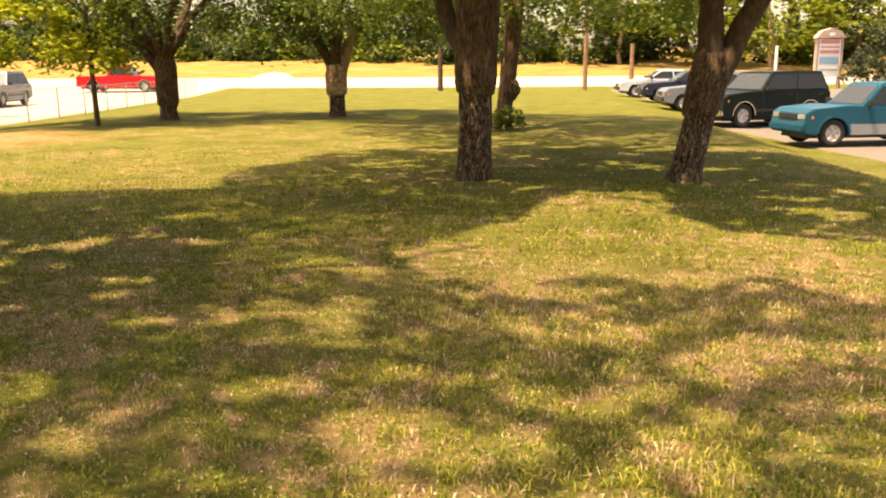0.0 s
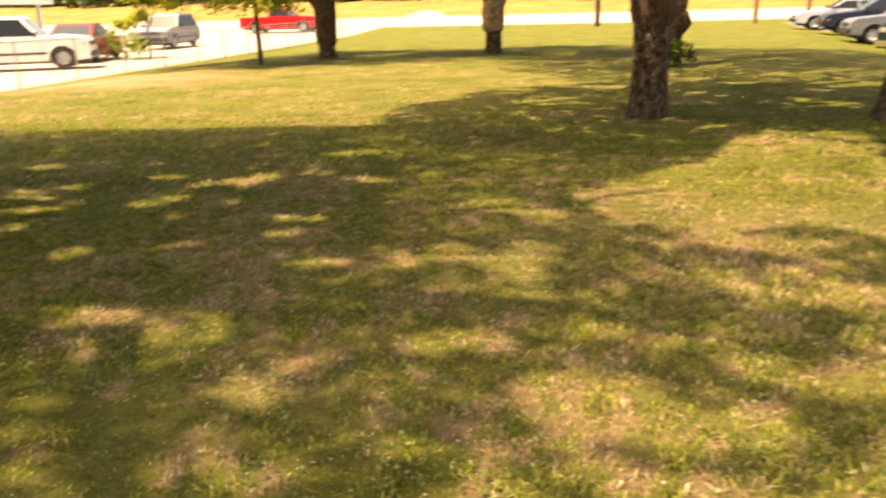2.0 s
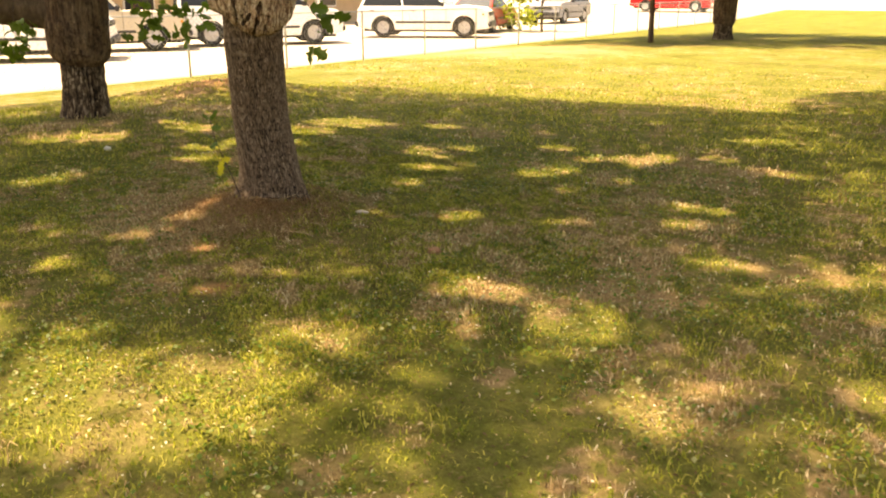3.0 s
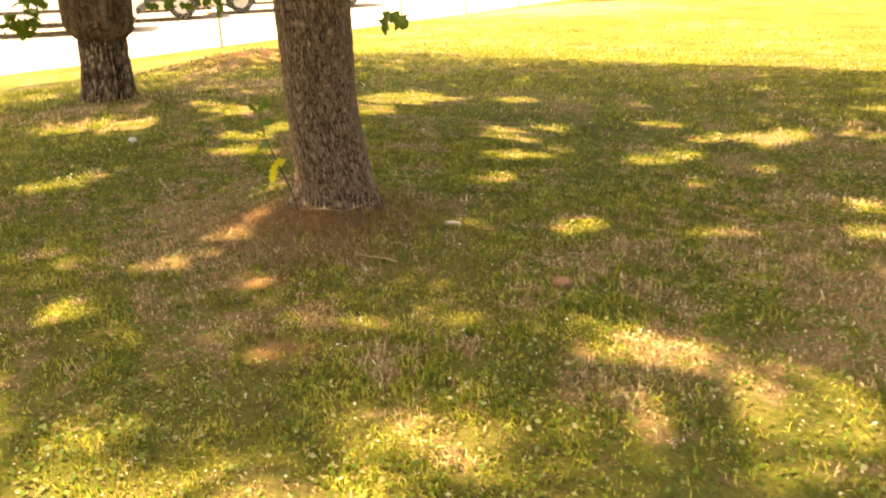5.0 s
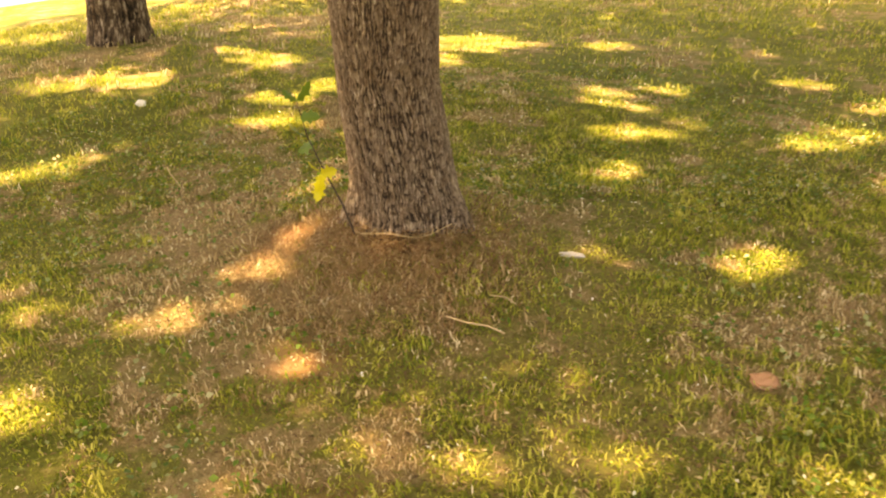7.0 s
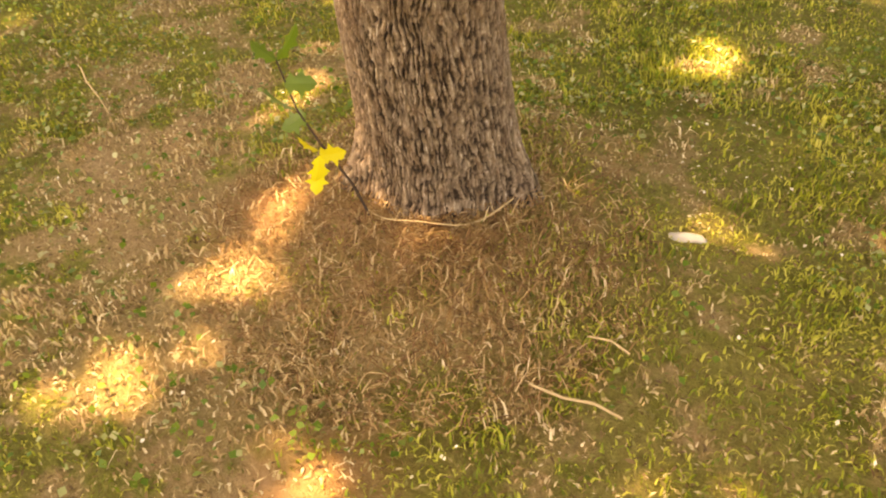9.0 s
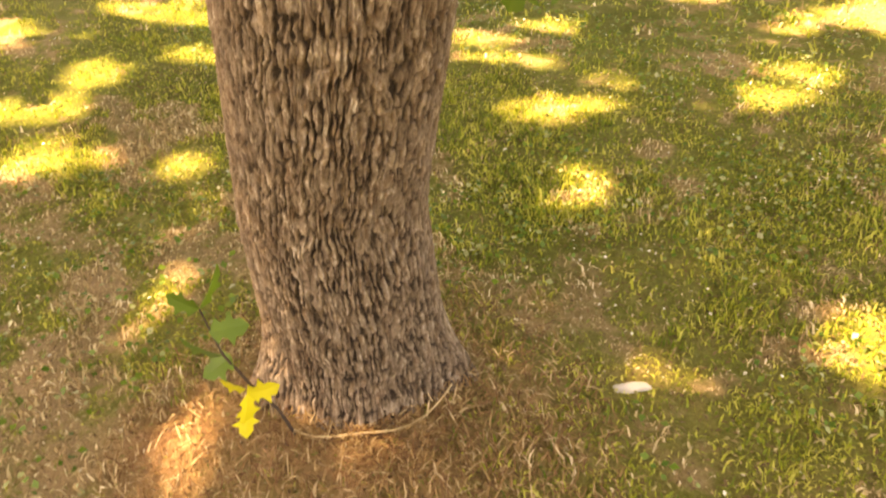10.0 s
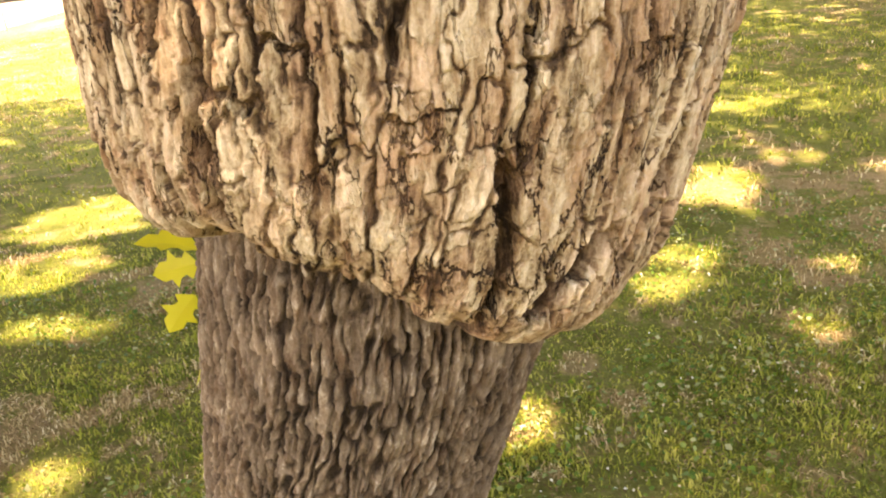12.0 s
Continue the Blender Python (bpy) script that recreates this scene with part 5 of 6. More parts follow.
vehicle("hatchback", "grey hatchback parked nose to the lawn", "car", 8.9, 35.2, 180, P_GREY, 4.4, 1.78, 1.55, 0.92, 0.85, 0.1, -1.5, -2.1, 0.98, 0.33)
vehicle("sedan", "navy sedan parked nose to the lawn", "car", 9.0, 40.6, 180, P_NAVY, 4.6, 1.78, 1.45, 0.86, 0.85, 0.15, -0.9, -1.7, 0.93, 0.32, deck=0.95)
vehicle("sedan", "silver sedan at the far end of the row", "car", 8.8, 46.5, 180, P_SILVER, 4.8, 1.8, 1.45, 0.86, 0.9, 0.15, -0.95, -1.8, 0.93, 0.33, deck=0.96)
vehicle("sedan", "pale silver sedan set back in the row", "car", 10.6, 37.9, 180, P_SILVER, 4.7, 1.8, 1.46, 0.86, 0.9, 0.15, -0.95, -1.8, 0.93, 0.33, deck=0.96)
vehicle("pickup_truck", "bright red pickup truck on the crossing road", "truck", -26.2, 57.3, 5, P_RED, 5.7, 1.95, 1.75, 1.05, 0.95, 0.35, -0.55, -0.75, 1.08, 0.37, deck=1.06, bed=True, glass_sides=1, chrome=True)
vehicle("suv", "silver suv in shade-darkened paint parked across the street", "car", -24.3, 39.4, -80, P_DULL, 4.5, 1.8, 1.66, 1.0, 0.8, 0.2, -1.8, -2.1, 1.0, 0.35)
vehicle("sedan", "dull red car parked across the street", "car", -21.9, 29.6, 110, P_MAROON, 4.5, 1.75, 1.42, 0.86, 0.85, 0.15, -0.9, -1.7, 0.92, 0.32, deck=0.94)
vehicle("suv", "white suv parked across the street", "car", -20.9, 24.8, 30, P_WHITE, 4.8, 1.85, 1.75, 1.05, 0.9, 0.3, -2.0, -2.3, 1.05, 0.36)
vehicle("van", "white van parked across the street", "car", -22.6, 18.4, 60, P_WHITE, 5.2, 1.95, 1.95, 1.1, 1.5, 0.9, -2.4, -2.5, 1.15, 0.36, glass_sides=3)
vehicle("pickup_truck", "beige pickup truck with dark tyres behind the fence", "truck", -23.9, 13.4, 60, P_BEIGE, 5.4, 1.9, 1.75, 1.05, 0.95, 0.35, -0.45, -0.65, 1.08, 0.37, deck=1.06, bed=True, glass_sides=1)
vehicle("van", "white van with steel wheels behind the fence", "car", -22.2, 10.3, 55, P_WHITE, 5.0, 1.95, 1.95, 1.1, 1.5, 0.9, -2.3, -2.4, 1.15, 0.36, glass_sides=3)

# ---- fence along the street ----
M_GALV = plain("galvanised_steel", (0.42, 0.42, 0.40), 0.45, 0.7, 0.15)
fence = empty("chain_link_fence", (0, 0, 0), "low galvanised chain-link fence along the street", "fence")


def fence_at(s):
    return float(street_edge(s)) + 0.35, s


def bar(bm, a, b, r, n=6):
    v, q = tube([a, b], [r, r], n)
    vs = [bm.verts.new(p) for p in v]
    for f in q:
        bm.faces.new([vs[k] for k in f])
    bm.faces.new(vs[:n][::-1])
    bm.faces.new(vs[n:])


FENCE = np.arange(-3.0, 52.1, 2.6)
for s in FENCE:
    x, y = fence_at(s)
    g = float(land(x, y))
    bm = bmesh.new()
    bar(bm, (x, y, g - 0.2), (x, y, g + 1.16), 0.024, 8)
    part("post", bm, M_GALV, fence)
for s, s2 in zip(FENCE, FENCE[1:]):
    (x, y), (x2, y2) = fence_at(s), fence_at(s2)
    g, g2 = float(land(x, y)), float(land(x2, y2))
    bm = bmesh.new()
    bar(bm, (x, y, g + 1.13), (x2, y2, g2 + 1.13), 0.012)
    part("top_rail", bm, M_GALV, fence)
bm = bmesh.new()
for s in np.arange(-3.0, 50.5, 0.11):
    for d in (1.08, -1.08):
        s0, s1 = (s, s + d) if d > 0 else (s + 1.08, s)
        (x, y), (x2, y2) = fence_at(s0), fence_at(s1)
        bar(bm, (x, y, float(land(x, y)) + 0.03), (x2, y2, float(land(x2, y2)) + 1.12), 0.0022, 3)
part("wire_mesh", bm, M_GALV, fence, "thin diamond wire mesh")

# ---- posts and sign ----
M_POLE = bark_mat("weathered_pole_wood", [(0.3, (0.12, 0.07, 0.04)), (0.55, (0.28, 0.17, 0.09)), (0.8, (0.42, 0.28, 0.16))], (0.2, 0.12, 0.07), 20.0, False)
M_BARK_RED = plain("reddish_post_wood", (0.30, 0.13, 0.09), 0.8, 0, 0.2)
M_POST = plain("white_post_paint", (0.75, 0.73, 0.68), 0.6)


def pole(name, label, x, y, h, r, mat):
    g = float(land(x, y))
    e = empty(name, (x, y, g), label, "pole")
    v, q = tube([(0, 0, -0.3), (0, 0, h * 0.5), (0, 0, h)], [r * 1.1, r, r * 0.85], 12)
    arrays("shaft", v, q, mat=mat, parent=e, smooth=True)
    return e


p1 = pole("utility_pole", "tall weathered wooden utility pole", 5.6, 56.7, 10.0, 0.14, M_POLE)
bm = bmesh.new()
box_bm(bm, (-1.2, -0.06, 9.0), (1.2, 0.06, 9.14), 0.01)
part("crossarm", bm, M_POLE, p1)
pole("wooden_post", "short brown wooden pole beside the road", 8.55, 56.3, 3.0, 0.15, M_POLE)
pole("wooden_post", "grey weathered post at the edge of the lawn", -3.93, 56.0, 3.1, 0.16, M_BARK_FAR)
pole("wooden_post", "short reddish post beside the street", -17.5, 45.0, 1.7, 0.11, M_BARK_RED)
pole("white_post", "thin white post in the parking lot", 17.1, 54.4, 2.8, 0.1, M_POST)

M_SIGN = plain("sign_white", (0.8, 0.8, 0.78), 0.5)
M_SIGN_RED = plain("sign_red", (0.72, 0.26, 0.24), 0.5)
M_SIGN_BLUE = plain("sign_blue", (0.22, 0.42, 0.58), 0.5)
M_SIGN_TOP = plain("sign_cap_brown", (0.45, 0.33, 0.27), 0.7)
sx0, sy0 = 21.6, 58.2
sign = empty("roadside_sign", (sx0, sy0, float(land(sx0, sy0)) - 0.32), "tall roadside sign with gabled top and coloured panels", "sign", rz=20)
for s in (-1, 1):
    bm = bmesh.new()
    box_bm(bm, (s * 0.95 - 0.09, -0.12, -0.1), (s * 0.95 + 0.09, 0.12, 3.6), 0.015)
    part("post", bm, M_SIGN_TOP, sign)
bm = bmesh.new()
box_bm(bm, (-0.85, -0.09, 1.1), (0.85, 0.09, 3.55), 0.01)
part("board", bm, M_SIGN, sign)
for z0, z1, mt in ((2.62, 2.82, M_SIGN_RED), (3.25, 3.5, M_SIGN_RED), (1.95, 2.4, M_SIGN_BLUE), (2.98, 3.08, M_SIGN_RED), (1.55, 1.63, M_SIGN_BLUE)):
    bm = bmesh.new()
    box_bm(bm, (-0.75, -0.10, z0), (0.75, -0.094, z1))
    part("panel", bm, mt, sign)
bm = bmesh.new()
slab(bm, [(-1.2, 3.6), (1.2, 3.6), (0.75, 4.05), (0, 4.25), (-0.75, 4.05)], -0.2, 0.2, 0.02)
part("gable", bm, M_SIGN_TOP, sign, "brown gabled cap")
bm = bmesh.new()
box_bm(bm, (-0.22, -0.215, 3.75), (0.22, -0.202, 3.95))
part("emblem", bm, M_SIGN, sign)

# ---- building across the street ----
M_WALL = plain("tan_stucco", (0.55, 0.42, 0.28), 0.9, 0, 0.1, 1.5)
M_ROOF = plain("faded_roof", (0.62, 0.50, 0.36), 0.85, 0, 0.12, 1.0)
M_DARKGLASS = plain("dark_window_glass", (0.03, 0.035, 0.04), 0.1, 0, 0.1, spec=0.35)
bx, by = -33.0, 20.0
house = empty("low_building", (bx, by, float(land(bx, by)) + 0.05), "low tan building with a faded roof and porch posts", "building", rz=7)
bm = bmesh.new()
box_bm(bm, (-9, -22, -0.3), (0, 21, 2.7))
part("wall", bm, M_WALL, house)
bm = bmesh.new()
vs = [bm.verts.new(p) for p in [(-10.5, -23.5, 2.5), (2.4, -23.5, 2.5), (2.4, 22.4, 2.5), (-10.5, 22.4, 2.5), (-4, -17, 4.6), (-4, 16, 4.6)]]
for f in ((0, 1, 4), (1, 2, 5, 4), (2, 3, 5), (3, 0, 4, 5), (3, 2, 1, 0)):
    bm.faces.new([vs[k] for k in f])
part("roof", bm, M_ROOF, house)
bm = bmesh.new()
box_bm(bm, (2.3, -23.5, 2.32), (2.45, 22.4, 2.56), 0.01)
part("fascia", bm, M_SIGN, house)
for k in range(12):
    bm = bmesh.new()
    box_bm(bm, (1.95, -22.6 + 4 * k, -0.3), (2.15, -22.4 + 4 * k, 2.5), 0.015)
    part("porch_post", bm, M_POST, house)
for k in range(10):
    y0 = -20.2 + 4 * k
    bm = bmesh.new()
    z0 = 0.0 if k % 3 == 1 else 0.8
    box_bm(bm, (-0.03, y0, z0), (0.05, y0 + 1.6, 2.1), 0.01)
    fr = part("window_frame", bm, M_POST, house)
    bm = bmesh.new()
    box_bm(bm, (0.04, y0 + 0.08, z0 + 0.08), (0.06, y0 + 1.52, 2.02))
    part("pane", bm, M_DARKGLASS, fr)

# ---- small things on the lawn ----
M_TWIG = plain("dark_twig", (0.05, 0.03, 0.02), 0.8, 0, 0.3, 30)
M_LEAF_BIG = leaf_mat("broad_green_leaf", [(0.0, (0.05, 0.11, 0.015)), (1.0, (0.10, 0.17, 0.02))], 0.45)
# yellow copy of the leaf: the sun on it is put into the colour
M_LEAF_YEL = leaf_mat("sunlit_yellow_leaf", [(0.0, (0.50, 0.46, 0.03)), (1.0, (0.62, 0.55, 0.05))], 0.5)
M_STONE = make_concrete("pale_stone", (0.62, 0.60, 0.56), (0.5, 0.48, 0.44))
M_DULLSTONE = make_concrete("dull_pale_stone", (0.42, 0.38, 0.32), (0.34, 0.30, 0.26))
M_REDSTONE = make_concrete("red_clay", (0.36, 0.18, 0.10), (0.28, 0.14, 0.08))
M_STRAW = plain("dry_straw", (0.38, 0.27, 0.14), 0.8, 0, 0.2, 40)


def lobed_leaf(bm, base, aim, side, size):
    """One lobed leaf: a midrib from base along aim, with three lobes a side, folded a little."""
    aim, side = Vector(aim).normalized(), Vector(side).normalized()
    up = aim.cross(side).normalized()
    half = [(0.0, 0.02), (0.12, 0.20), (0.22, 0.34), (0.33, 0.20), (0.45, 0.24), (0.58, 0.46), (0.66, 0.22), (0.80, 0.24), (0.88, 0.16), (1.0, 0.0)]
    mid = [bm.verts.new(Vector(base) + aim * (size * u) - up * (size * 0.25 * u * u)) for u, _ in half]
    for s in (1, -1):
        rim_ = [bm.verts.new(Vector(base) + aim * (size * (u + 0.05 * w)) + side * (s * size * w) + up * (size * (0.18 * w - 0.25 * u * u))) for u, w in half[:-1]] + [mid[-1]]
        for k in range(len(half) - 1):
            a = [mid[k], mid[k + 1], rim_[k + 1], rim_[k]]
            a = list(dict.fromkeys(a))
            if len(a) > 2:
                bm.faces.new(a if s > 0 else a[::-1])


def sprig(parent, name, line, r, leaves, leaf_mt, seed, size=0.09):
    """A thin twig with leaves at its nodes."""
    rng = random.Random(seed)
    v, q = tube(line, [r * (1 - 0.6 * k / (len(line) - 1)) for k in range(len(line))], 6)
    tw = arrays(name, v, q, mat=M_TWIG, parent=parent, smooth=True)
    for p, d in leaves:
        bm = bmesh.new()
        d = Vector(d)
        sd = d.cross(Vector((rng.uniform(-1, 1), rng.uniform(-1, 1), rng.uniform(-0.3, 0.6))))
        lobed_leaf(bm, p, d, sd, size * rng.uniform(0.8, 1.2))
        part("leaf", bm, leaf_mt, tw)
    return tw


# a hanging sprig beside the collar of the last tree, and one on its other side
sprig(main_tree, "sprig", [(-3.76, 3.66, 1.38), (-3.73, 3.76, 1.30), (-3.71, 3.82, 1.22), (-3.73, 3.82, 1.14), (-3.745, 3.80, 1.07)], 0.003,
      [((-3.73, 3.77, 1.29), (0.5, 0.5, -0.1)), ((-3.71, 3.82, 1.22), (0.7, 0.2, -0.35)), ((-3.71, 3.82, 1.22), (0.2, 0.8, 0.1)), ((-3.72, 3.82, 1.17), (0.45, -0.2, -0.2)),
       ((-3.745, 3.80, 1.09), (-0.3, -0.1, -0.6)), ((-3.745, 3.80, 1.08), (0.5, 0.2, -0.4)), ((-3.74, 3.74, 1.32), (0.2, 0.9, 0.3)), ((-3.72, 3.80, 1.25), (0.2, 0.9, -0.2)), ((-3.70, 3.92, 1.26), (0.2, 0.8, -0.4))], M_LEAF_BIG, 3, 0.100)
sprig(main_tree, "sprig", [(-4.00, 3.60, 1.24), (-4.085, 3.575, 1.15), (-4.095, 3.56, 1.08)], 0.002,
      [((-4.085, 3.57, 1.15), (-0.8, -0.1, -0.15)), ((-4.095, 3.56, 1.08), (0.1, -0.2, -0.9)), ((-4.09, 3.56, 1.12), (-0.6, -0.1, -0.6)), ((-4.08, 3.57, 1.165), (-0.7, -0.2, 0.35)), ((-4.09, 3.56, 1.10), (0.3, -0.1, -0.7))], M_LEAF_YEL, 4, 0.05)
low_tree = [o for o in bpy.data.objects if o.get("label", "").startswith("grafted lawn tree with a thick low")][0]
for k, (px, py, pz, n_) in enumerate([(-7.95, 4.12, 0.92, 34), (-7.42, 5.15, 1.04, 26), (-7.27, 5.40, 1.02, 26)]):
    rs = random.Random(20 + k)
    sprig(low_tree, "sprig", [(px - 0.1, py + 0.1, pz + 0.55), (px - 0.05, py + 0.03, pz + 0.25), (px, py, pz)], 0.006,
          [((px + rs.uniform(-0.16, 0.16), py + rs.uniform(-0.16, 0.16), pz + rs.uniform(-0.08, 0.26)), (rs.uniform(-1, 1), rs.uniform(-1, 1), rs.uniform(-0.7, 0.1))) for _ in range(n_)], M_LEAF_BIG, 30 + k, 0.115)
# the shoot at the foot of the tree
shoot = empty("shoot", (0, 0, 0), "thin dark shoot with green leaves, some painted sunlit yellow", "plant")
sprig(shoot, "stem", [(-4.135, 3.567, 0.160), (-4.095, 3.477, 0.360), (-4.065, 3.397, 0.500), (-4.045, 3.337, 0.620), (-4.035, 3.307, 0.730)], 0.0035,
      [((-4.045, 3.337, 0.620), (-0.6, -0.3, 0.2)), ((-4.040, 3.317, 0.680), (0.6, 0.3, 0.1)), ((-4.035, 3.307, 0.730), (-0.5, -0.3, 0.3)), ((-4.050, 3.357, 0.600), (-0.5, -0.2, -0.5)), ((-4.035, 3.307, 0.730), (0.2, 0.5, 0.4))], M_LEAF_BIG, 5, 0.055)
sprig(shoot, "stem", [(-4.070, 3.412, 0.480), (-4.068, 3.387, 0.490)], 0.002,
      [((-4.068, 3.387, 0.500), (-0.5, -0.4, 0.3)), ((-4.068, 3.387, 0.490), (0.1, -0.3, -0.8)), ((-4.068, 3.387, 0.490), (0.6, 0.1, 0.2)), ((-4.070, 3.387, 0.460), (-0.2, -0.3, -0.9))], M_LEAF_YEL, 6, 0.05)


def lump(name, label, x, y, size, mat, seed, category, sink=0.3, squash=(1, 1, 0.5), rz=0):
    bm = bmesh.new()
    bmesh.ops.create_icosphere(bm, subdivisions=3, radius=1.0)
    for v in bm.verts:
        n = noise.noise(v.co * 1.7 + Vector((seed, 0, 0))) * 0.35 + noise.noise(v.co * 5 + Vector((0, seed, 0))) * 0.1
        v.co = Vector([c * s * size * (1 + n) for c, s in zip(v.co, squash)])
    ob = finish(name, bm, mat, smooth=True)
    ob.matrix_world = pose(x, y, float(land(x, y)) + size * squash[2] * (1 - sink), 0, 0, rz)
    return tagged(ob, label, category)


bm = bmesh.new()
box_bm(bm, (-0.14, -0.11, -0.03), (0.14, 0.11, 0.03), 0.015)
slab_ob = finish("stone_slab", bm, M_DULLSTONE)
slab_ob.matrix_world = pose(-8.76, 7.44, float(land(-8.76, 7.44)) + 0.03, 3, -2, 30)
tagged(slab_ob, "flat pale concrete slab lying in the grass", "slab")
lump("stone", "small flat pale stone in the grass", -3.575, 3.950, 0.024, M_DULLSTONE, 1.0, "stone", 0.2, (1.7, 0.5, 0.4), 27)
lump("stone", "small white stone in the shaded grass", -6.3, 3.95, 0.03, M_STONE, 2.0, "stone", 0.1, (1.2, 0.8, 0.6))
lump("clay_lump", "red clay lump showing through the grass", -2.84, 3.716, 0.034, M_REDSTONE, 3.0, "clay", 0.5, (1.1, 0.9, 0.4), 40)

# dry stems lying round the foot of the tree and on the lawn
def stem(label, pts, r):
    line = [(x, y, float(land(x, y)) + h) for x, y, h in pts]
    v, q = tube(line, [r] * len(line), 5, 0.05)
    return tagged(arrays("dry_stem", v, q, mat=M_STRAW, smooth=True), label, "twig")


ring = [(MX + 0.215 * math.cos(radians(a)), MY + 0.215 * math.sin(radians(a)), 0.034 + 0.008 * math.sin(a * 0.11)) for a in range(262, 366, 8)]
stem("pale dry stem lying round the foot of the tree", ring, 0.0016)
stem("pale bent dry stem standing in the shaded grass", [(-5.275, 3.52, 0.05), (-5.2, 3.49, 0.045), (-5.12, 3.475, 0.03), (-5.05, 3.457, 0.015)], 0.0028)
stem("dry twig lying on the worn grass", [(-3.595, 3.404, 0.025), (-3.53, 3.415, 0.03), (-3.48, 3.44, 0.03), (-3.427, 3.449, 0.025)], 0.003)
stem("thin dry twig lying on the worn grass", [(-3.57, 3.56, 0.03), (-3.53, 3.575, 0.035), (-3.49, 3.575, 0.03)], 0.0025)

# burl and shrub at the old tree
burl = lump("burl", "", 0.66, 22.45, 0.20, M_BARK_FAR, 5.0, "", 0, (0.8, 0.8, 1.3))
burl.location.z = float(land(0.66, 22.45)) + 1.05
for key in ("label", "category"):
    if key in burl:
        del burl[key]
old_tree = [o for o in bpy.data.objects if o.get("label", "").startswith("dark old lawn tree")][0]
burl.parent = old_tree


def tall_bush(x, y, wide, high, seed, label, mat):
    """A dense bush with its leaves down to the ground."""
    rng = np.random.default_rng(seed)
    g = float(land(x, y))
    e = empty("bush", (0, 0, 0), label, "bush")
    m = 120
    a, r = rng.uniform(0, 2 * math.pi, m), wide * np.sqrt(rng.uniform(0, 1, m))
    z = g + 0.2 + high * rng.uniform(0, 1, m) * np.sqrt(np.clip(1.02 - (r / wide) ** 2, 0.1, 1))
    v, q = clustered(rng, np.stack([x + r * np.cos(a), y + r * np.sin(a), z], 1), 60, 0.6, 0.22)
    v[:, 2] = np.maximum(v[:, 2], g - 0.03)
    crown_part(e, v, q, mat)
    for k in range(6):
        limb(e, (x, y, g - 0.1), (x + 0.6 * wide * math.cos(k), y + 0.6 * wide * math.sin(k), g + high * 0.8), 0.05, 0.02, 0.1, seed + k, steps=4, sides=5)
    return e


tall_bush(25.6, 57.0, 3.0, 5.2, 71, "tall dense grey-green bush beside the parking lot", M_LEAF_BUSH)
shrub = empty("shrub", (0, 0, 0), "small leafy green shrub at the foot of the tree", "shrub")
rng_s = np.random.default_rng(3)
v, q = crown_leaves(rng_s, (0.50, 21.95), 0.52, float(land(0.6, 22)) + 0.02, float(land(0.6, 22)) + 0.7, 420, 0.11, False)
crown_part(shrub, v, q, M_LEAF)
for k in range(5):
    limb(shrub, (0.50, 21.95, float(land(0.6, 22)) - 0.03), (0.50 + 0.3 * math.cos(k * 1.3), 21.95 + 0.3 * math.sin(k * 1.3), 0.45), 0.015, 0.006, 0.05, k, steps=4, sides=5)

# ---- grass ----
def blades(name, x, y, height, width, rng, label):
    """Bent grass blades standing at places on the lawn: two faces each."""
    n = len(x)
    z = land(x, y) + 0.03 * (fbm(x * 0.9, y * 0.9, 3) - 0.5) * np.exp(-(((x + 3) ** 2 + (y - 6) ** 2) / 900))
    p = np.stack([x, y, z - 0.004], 1)
    a = rng.uniform(0, 2 * math.pi, n)
    side = np.stack([np.cos(a), np.sin(a), np.zeros(n)], 1)
    b = rng.uniform(0, 2 * math.pi, n)
    lean = np.stack([np.cos(b), np.sin(b), np.zeros(n)], 1) * (rng.uniform(0.15, 1.5, n))[:, None]
    h, w = height[:, None], width[:, None]
    up = np.array([0, 0, 1.0])
    m = p + (up * 0.62 + lean * 0.28) * h
    t = p + (up * np.clip(1.0 - 0.45 * np.linalg.norm(lean, axis=1), 0.35, 1)[:, None] + lean * 0.85) * h
    v = np.stack([p - side * w, p + side * w, m + side * w * 0.75, m - side * w * 0.75, t], 1).reshape(-1, 3)
    k = np.arange(n)[:, None] * 5
    ob = arrays(name, v, k + np.array([0, 1, 2, 3]), k + np.array([3, 2, 4]), mat=M_GRASS)
    return tagged(ob, label, "grass", kind="stuff")


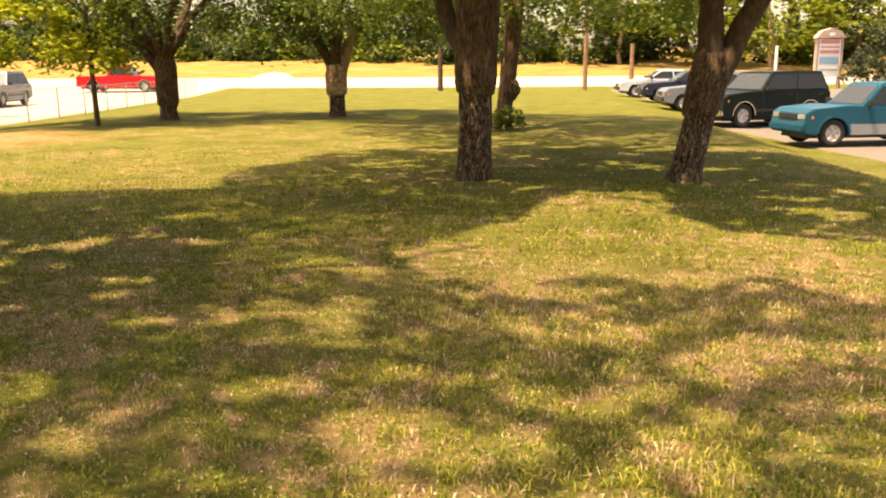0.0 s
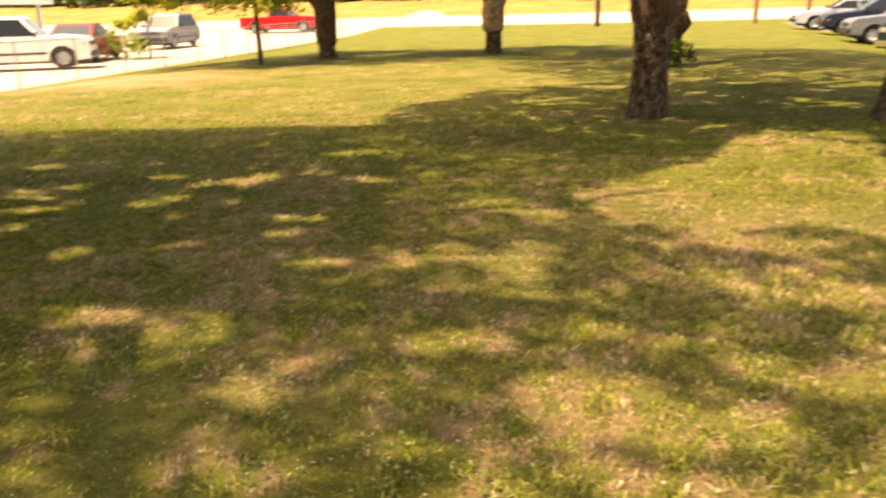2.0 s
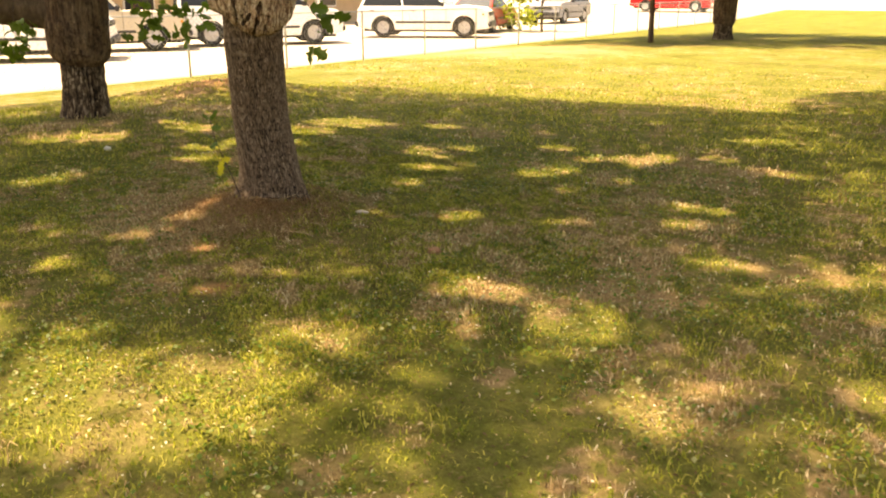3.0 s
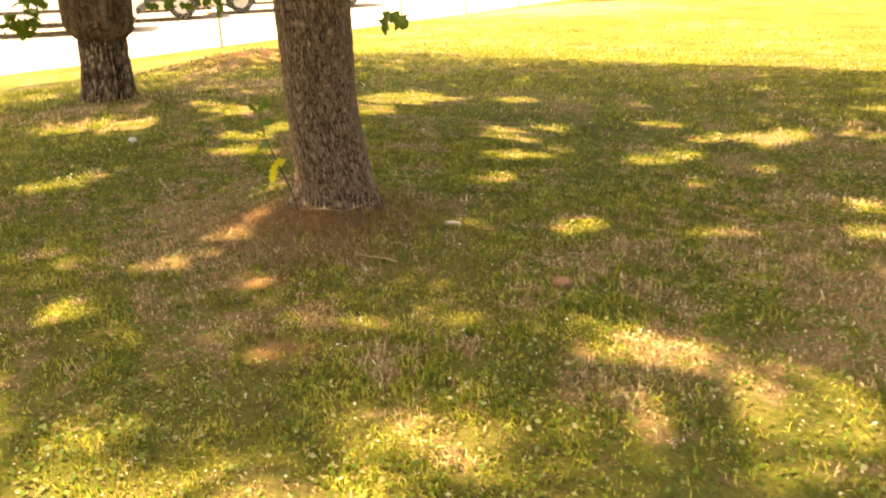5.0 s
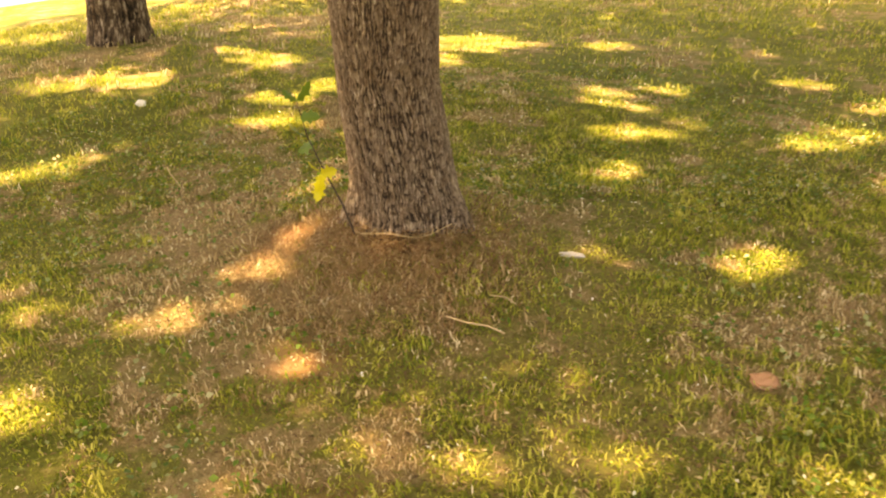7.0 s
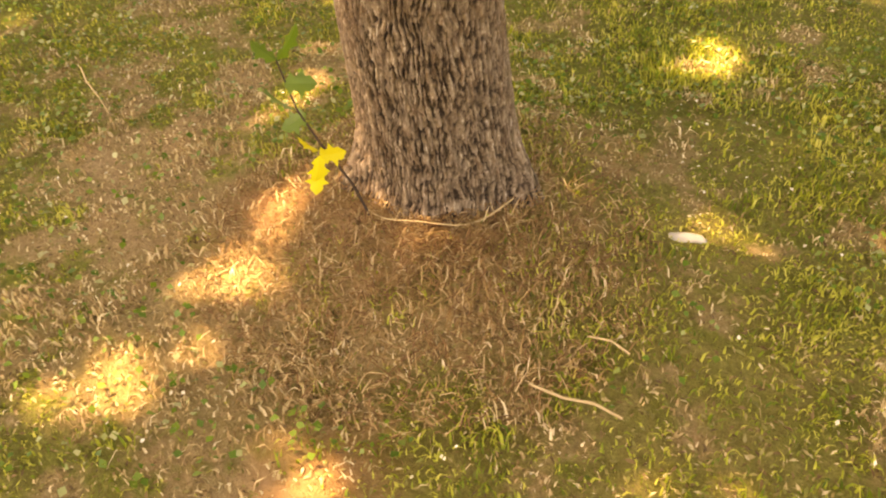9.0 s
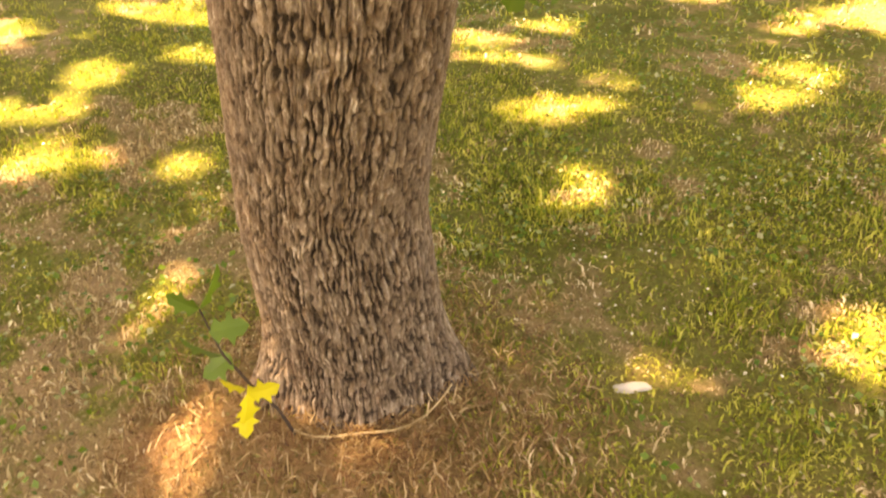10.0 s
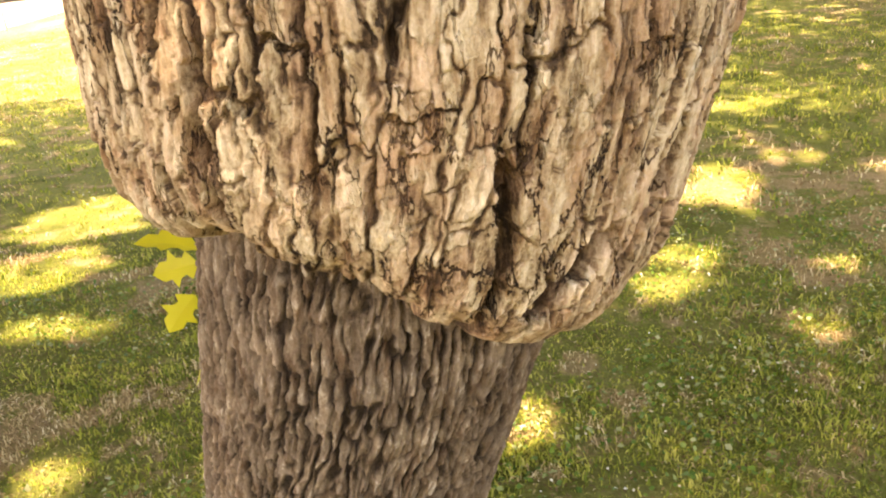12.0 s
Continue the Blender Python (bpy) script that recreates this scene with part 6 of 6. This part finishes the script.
def sow(rng, n, x0, x1, y0, y1):
    """Places for blades, in tufts, thin on bare soil."""
    x, y = rng.uniform(x0, x1, n), rng.uniform(y0, y1, n)
    tuft = fbm(x * 7, y * 7, 71, 2)
    bare = np.exp(-((x + 3.98) ** 2 + (y - 3.60) ** 2) / 0.12)
    bare = np.maximum(bare, 2.5 * np.exp(-((x + 9.8) ** 2 + (y - 7.5) ** 2) / 0.8))
    bare = np.maximum(bare, 2.6 * np.exp(-((x + 13.2) ** 2 / 5 + (y - 18.6) ** 2 / 9)))
    worn = smooth_step(0.62, 0.78, fbm(x * 1.1, y * 1.1, 81, 3))
    keep = rng.uniform(0, 1, n) < np.clip(0.25 + 1.5 * (tuft - 0.22), 0.12, 1) * np.clip(1 - 0.35 * bare, 0.05, 1) * (1 - 0.6 * worn)
    for bx0, by0, br in ((-3.25, 2.72, 0.10), (-3.76, 3.04, 0.07), (-4.36, 3.46, 0.08)):
        keep &= rng.uniform(0, 1, n) > 0.85 * np.exp(-((x - bx0) ** 2 + (y - by0) ** 2) / br**2)
    keep &= rng.uniform(0, 1, n) < smooth_step(19.0, 12.5, y)
    keep &= (np.hypot(x - MX, y - MY) > 0.17) & (x > street_edge(y) + 0.25)
    return x[keep], y[keep]


rng_g = np.random.default_rng(8)
for (x0, x1, y0, y1, n, h, w) in [
    (-6.5, -0.2, 0.9, 6.0, 165000, 0.026, 0.0027),
    (-5.6, -2.2, 2.0, 5.4, 95000, 0.022, 0.0021),
    (-0.2, 3.2, 0.9, 6.0, 80000, 0.038, 0.0034),
    (-10.5, 5.5, 6.0, 12.0, 85000, 0.036, 0.0050),
    (-10.5, -6.5, 0.5, 6.0, 36000, 0.04, 0.0030),
    (-14.5, 7.6, 12.0, 19.0, 34000, 0.028, 0.0075),
]:
    gx, gy = sow(rng_g, n, x0, x1, y0, y1)
    tall = 0.45 + 0.6 * fbm(gx * 2.2, gy * 2.2, 91, 2) + 0.9 * np.clip(fbm(gx * 7, gy * 7, 92, 2) - 0.44, 0, 1) * 2
    blades("grass", gx, gy, h * tall * rng_g.uniform(0.5, 1.5, len(gx)), w * rng_g.uniform(0.6, 1.4, len(gx)), rng_g, "short patchy lawn grass, part green and part dry")


def weeds(name, x, y, size, label):
    """Small broad weed leaves lying among the blades."""
    n = len(x)
    p = np.stack([x, y, land(x, y) + rng_g.uniform(0.008, 0.032, n)], 1)
    v, q = leaf_quads(rng_g, p, size)
    return tagged(arrays(name, v, q, mat=M_WEED), label, "weeds", kind="stuff")


wx, wy = sow(rng_g, 70000, -6.5, 3.0, 0.9, 6.5)
few = (fbm(wx * 1.7, wy * 1.7, 95, 3) > 0.47) & (np.hypot(wx + 4.02, wy - 3.58) > 0.5 + 0.3 * (fbm(wx * 3, wy * 3, 9) - 0.5))
weeds("weeds", wx[few], wy[few], 0.017, "small green clover-like weeds among the grass")


def duff(n, x0, x1, y0, y1, size, label):
    """Bits of dead leaf and clippings lying between the blades."""
    x, y = rng_g.uniform(x0, x1, n), rng_g.uniform(y0, y1, n)
    ok = (np.hypot(x - MX, y - MY) > 0.2) & (rng_g.uniform(0, 1, n) < 0.25 + 1.3 * fbm(x * 6, y * 6, 33, 2))
    x, y = x[ok], y[ok]
    rough = 0.03 * (fbm(x * 0.9, y * 0.9, 3) - 0.5) * np.exp(-(((x + 3) ** 2 + (y - 6) ** 2) / 900))
    v, q = leaf_quads(rng_g, np.stack([x, y, land(x, y) + rough + rng_g.uniform(0.001, 0.012, len(x))], 1), size, 0.17)
    return tagged(arrays("duff", v, q, mat=M_DUFF), label, "dead leaves", kind="stuff")


duff(42000, -5.7, -2.1, 2.0, 5.5, 0.014, "brown dead leaf bits among the grass")
duff(32000, -3.5, 3.2, 1.0, 7.5, 0.02, "brown dead leaf bits among the grass")


def thatch(name, n, label):
    """Dead flattened straw heaped round the foot of the tree."""
    a, r = rng_g.uniform(0, 2 * math.pi, n), 0.50 * rng_g.uniform(0, 1, n) ** 0.8
    x, y = -4.0 + r * np.cos(a), 3.58 + r * np.sin(a)
    ok = np.hypot(x - MX, y - MY) > 0.17
    x, y = x[ok], y[ok]
    n = len(x)
    rough = 0.03 * (fbm(x * 0.9, y * 0.9, 3) - 0.5)
    p = np.stack([x, y, land(x, y) + rough + rng_g.uniform(0.002, 0.024, n)], 1)
    b = rng_g.uniform(0, 2 * math.pi, n)
    d = np.stack([np.cos(b), np.sin(b), rng_g.uniform(-0.1, 0.7, n)], 1) * rng_g.uniform(0.014, 0.042, n)[:, None]
    s = np.stack([-np.sin(b), np.cos(b), np.zeros(n)], 1) * 0.0011
    v = np.stack([p - s, p + s, p + d * 0.6 + s + (0, 0, 0.004), p + d * 0.6 - s + (0, 0, 0.004), p + d], 1).reshape(-1, 3)
    k = np.arange(n)[:, None] * 5
    return tagged(arrays(name, v, k + np.array([0, 1, 2, 3]), k + np.array([3, 2, 4]), mat=M_THATCH), label, "thatch", kind="stuff")


thatch("thatch", 7000, "reddish-brown dead straw round the foot of the tree")


def flecks(n, x0, x1, y0, y1, size, label):
    """Pale dry petals and bits of leaf caught on the grass."""
    x, y = rng_g.uniform(x0, x1, n), rng_g.uniform(y0, y1, n)
    ok = (np.hypot(x - MX, y - MY) > 0.55) & (rng_g.uniform(0, 1, n) < 2.4 * np.clip(fbm(x * 2.6, y * 2.6, 133, 3) - 0.36, 0, 1))
    x, y = x[ok], y[ok]
    rough = 0.03 * (fbm(x * 0.9, y * 0.9, 3) - 0.5) * np.exp(-(((x + 3) ** 2 + (y - 6) ** 2) / 900))
    v, q = leaf_quads(rng_g, np.stack([x, y, land(x, y) + rough + rng_g.uniform(0.012, 0.034, len(x))], 1), size, 0.4)
    return tagged(arrays("pale_petals", v, q, mat=M_PETAL), label, "petals", kind="stuff")


flecks(9500, -6.5, 3.0, 1.0, 7.0, 0.009, "pale dry petals scattered on the lawn")
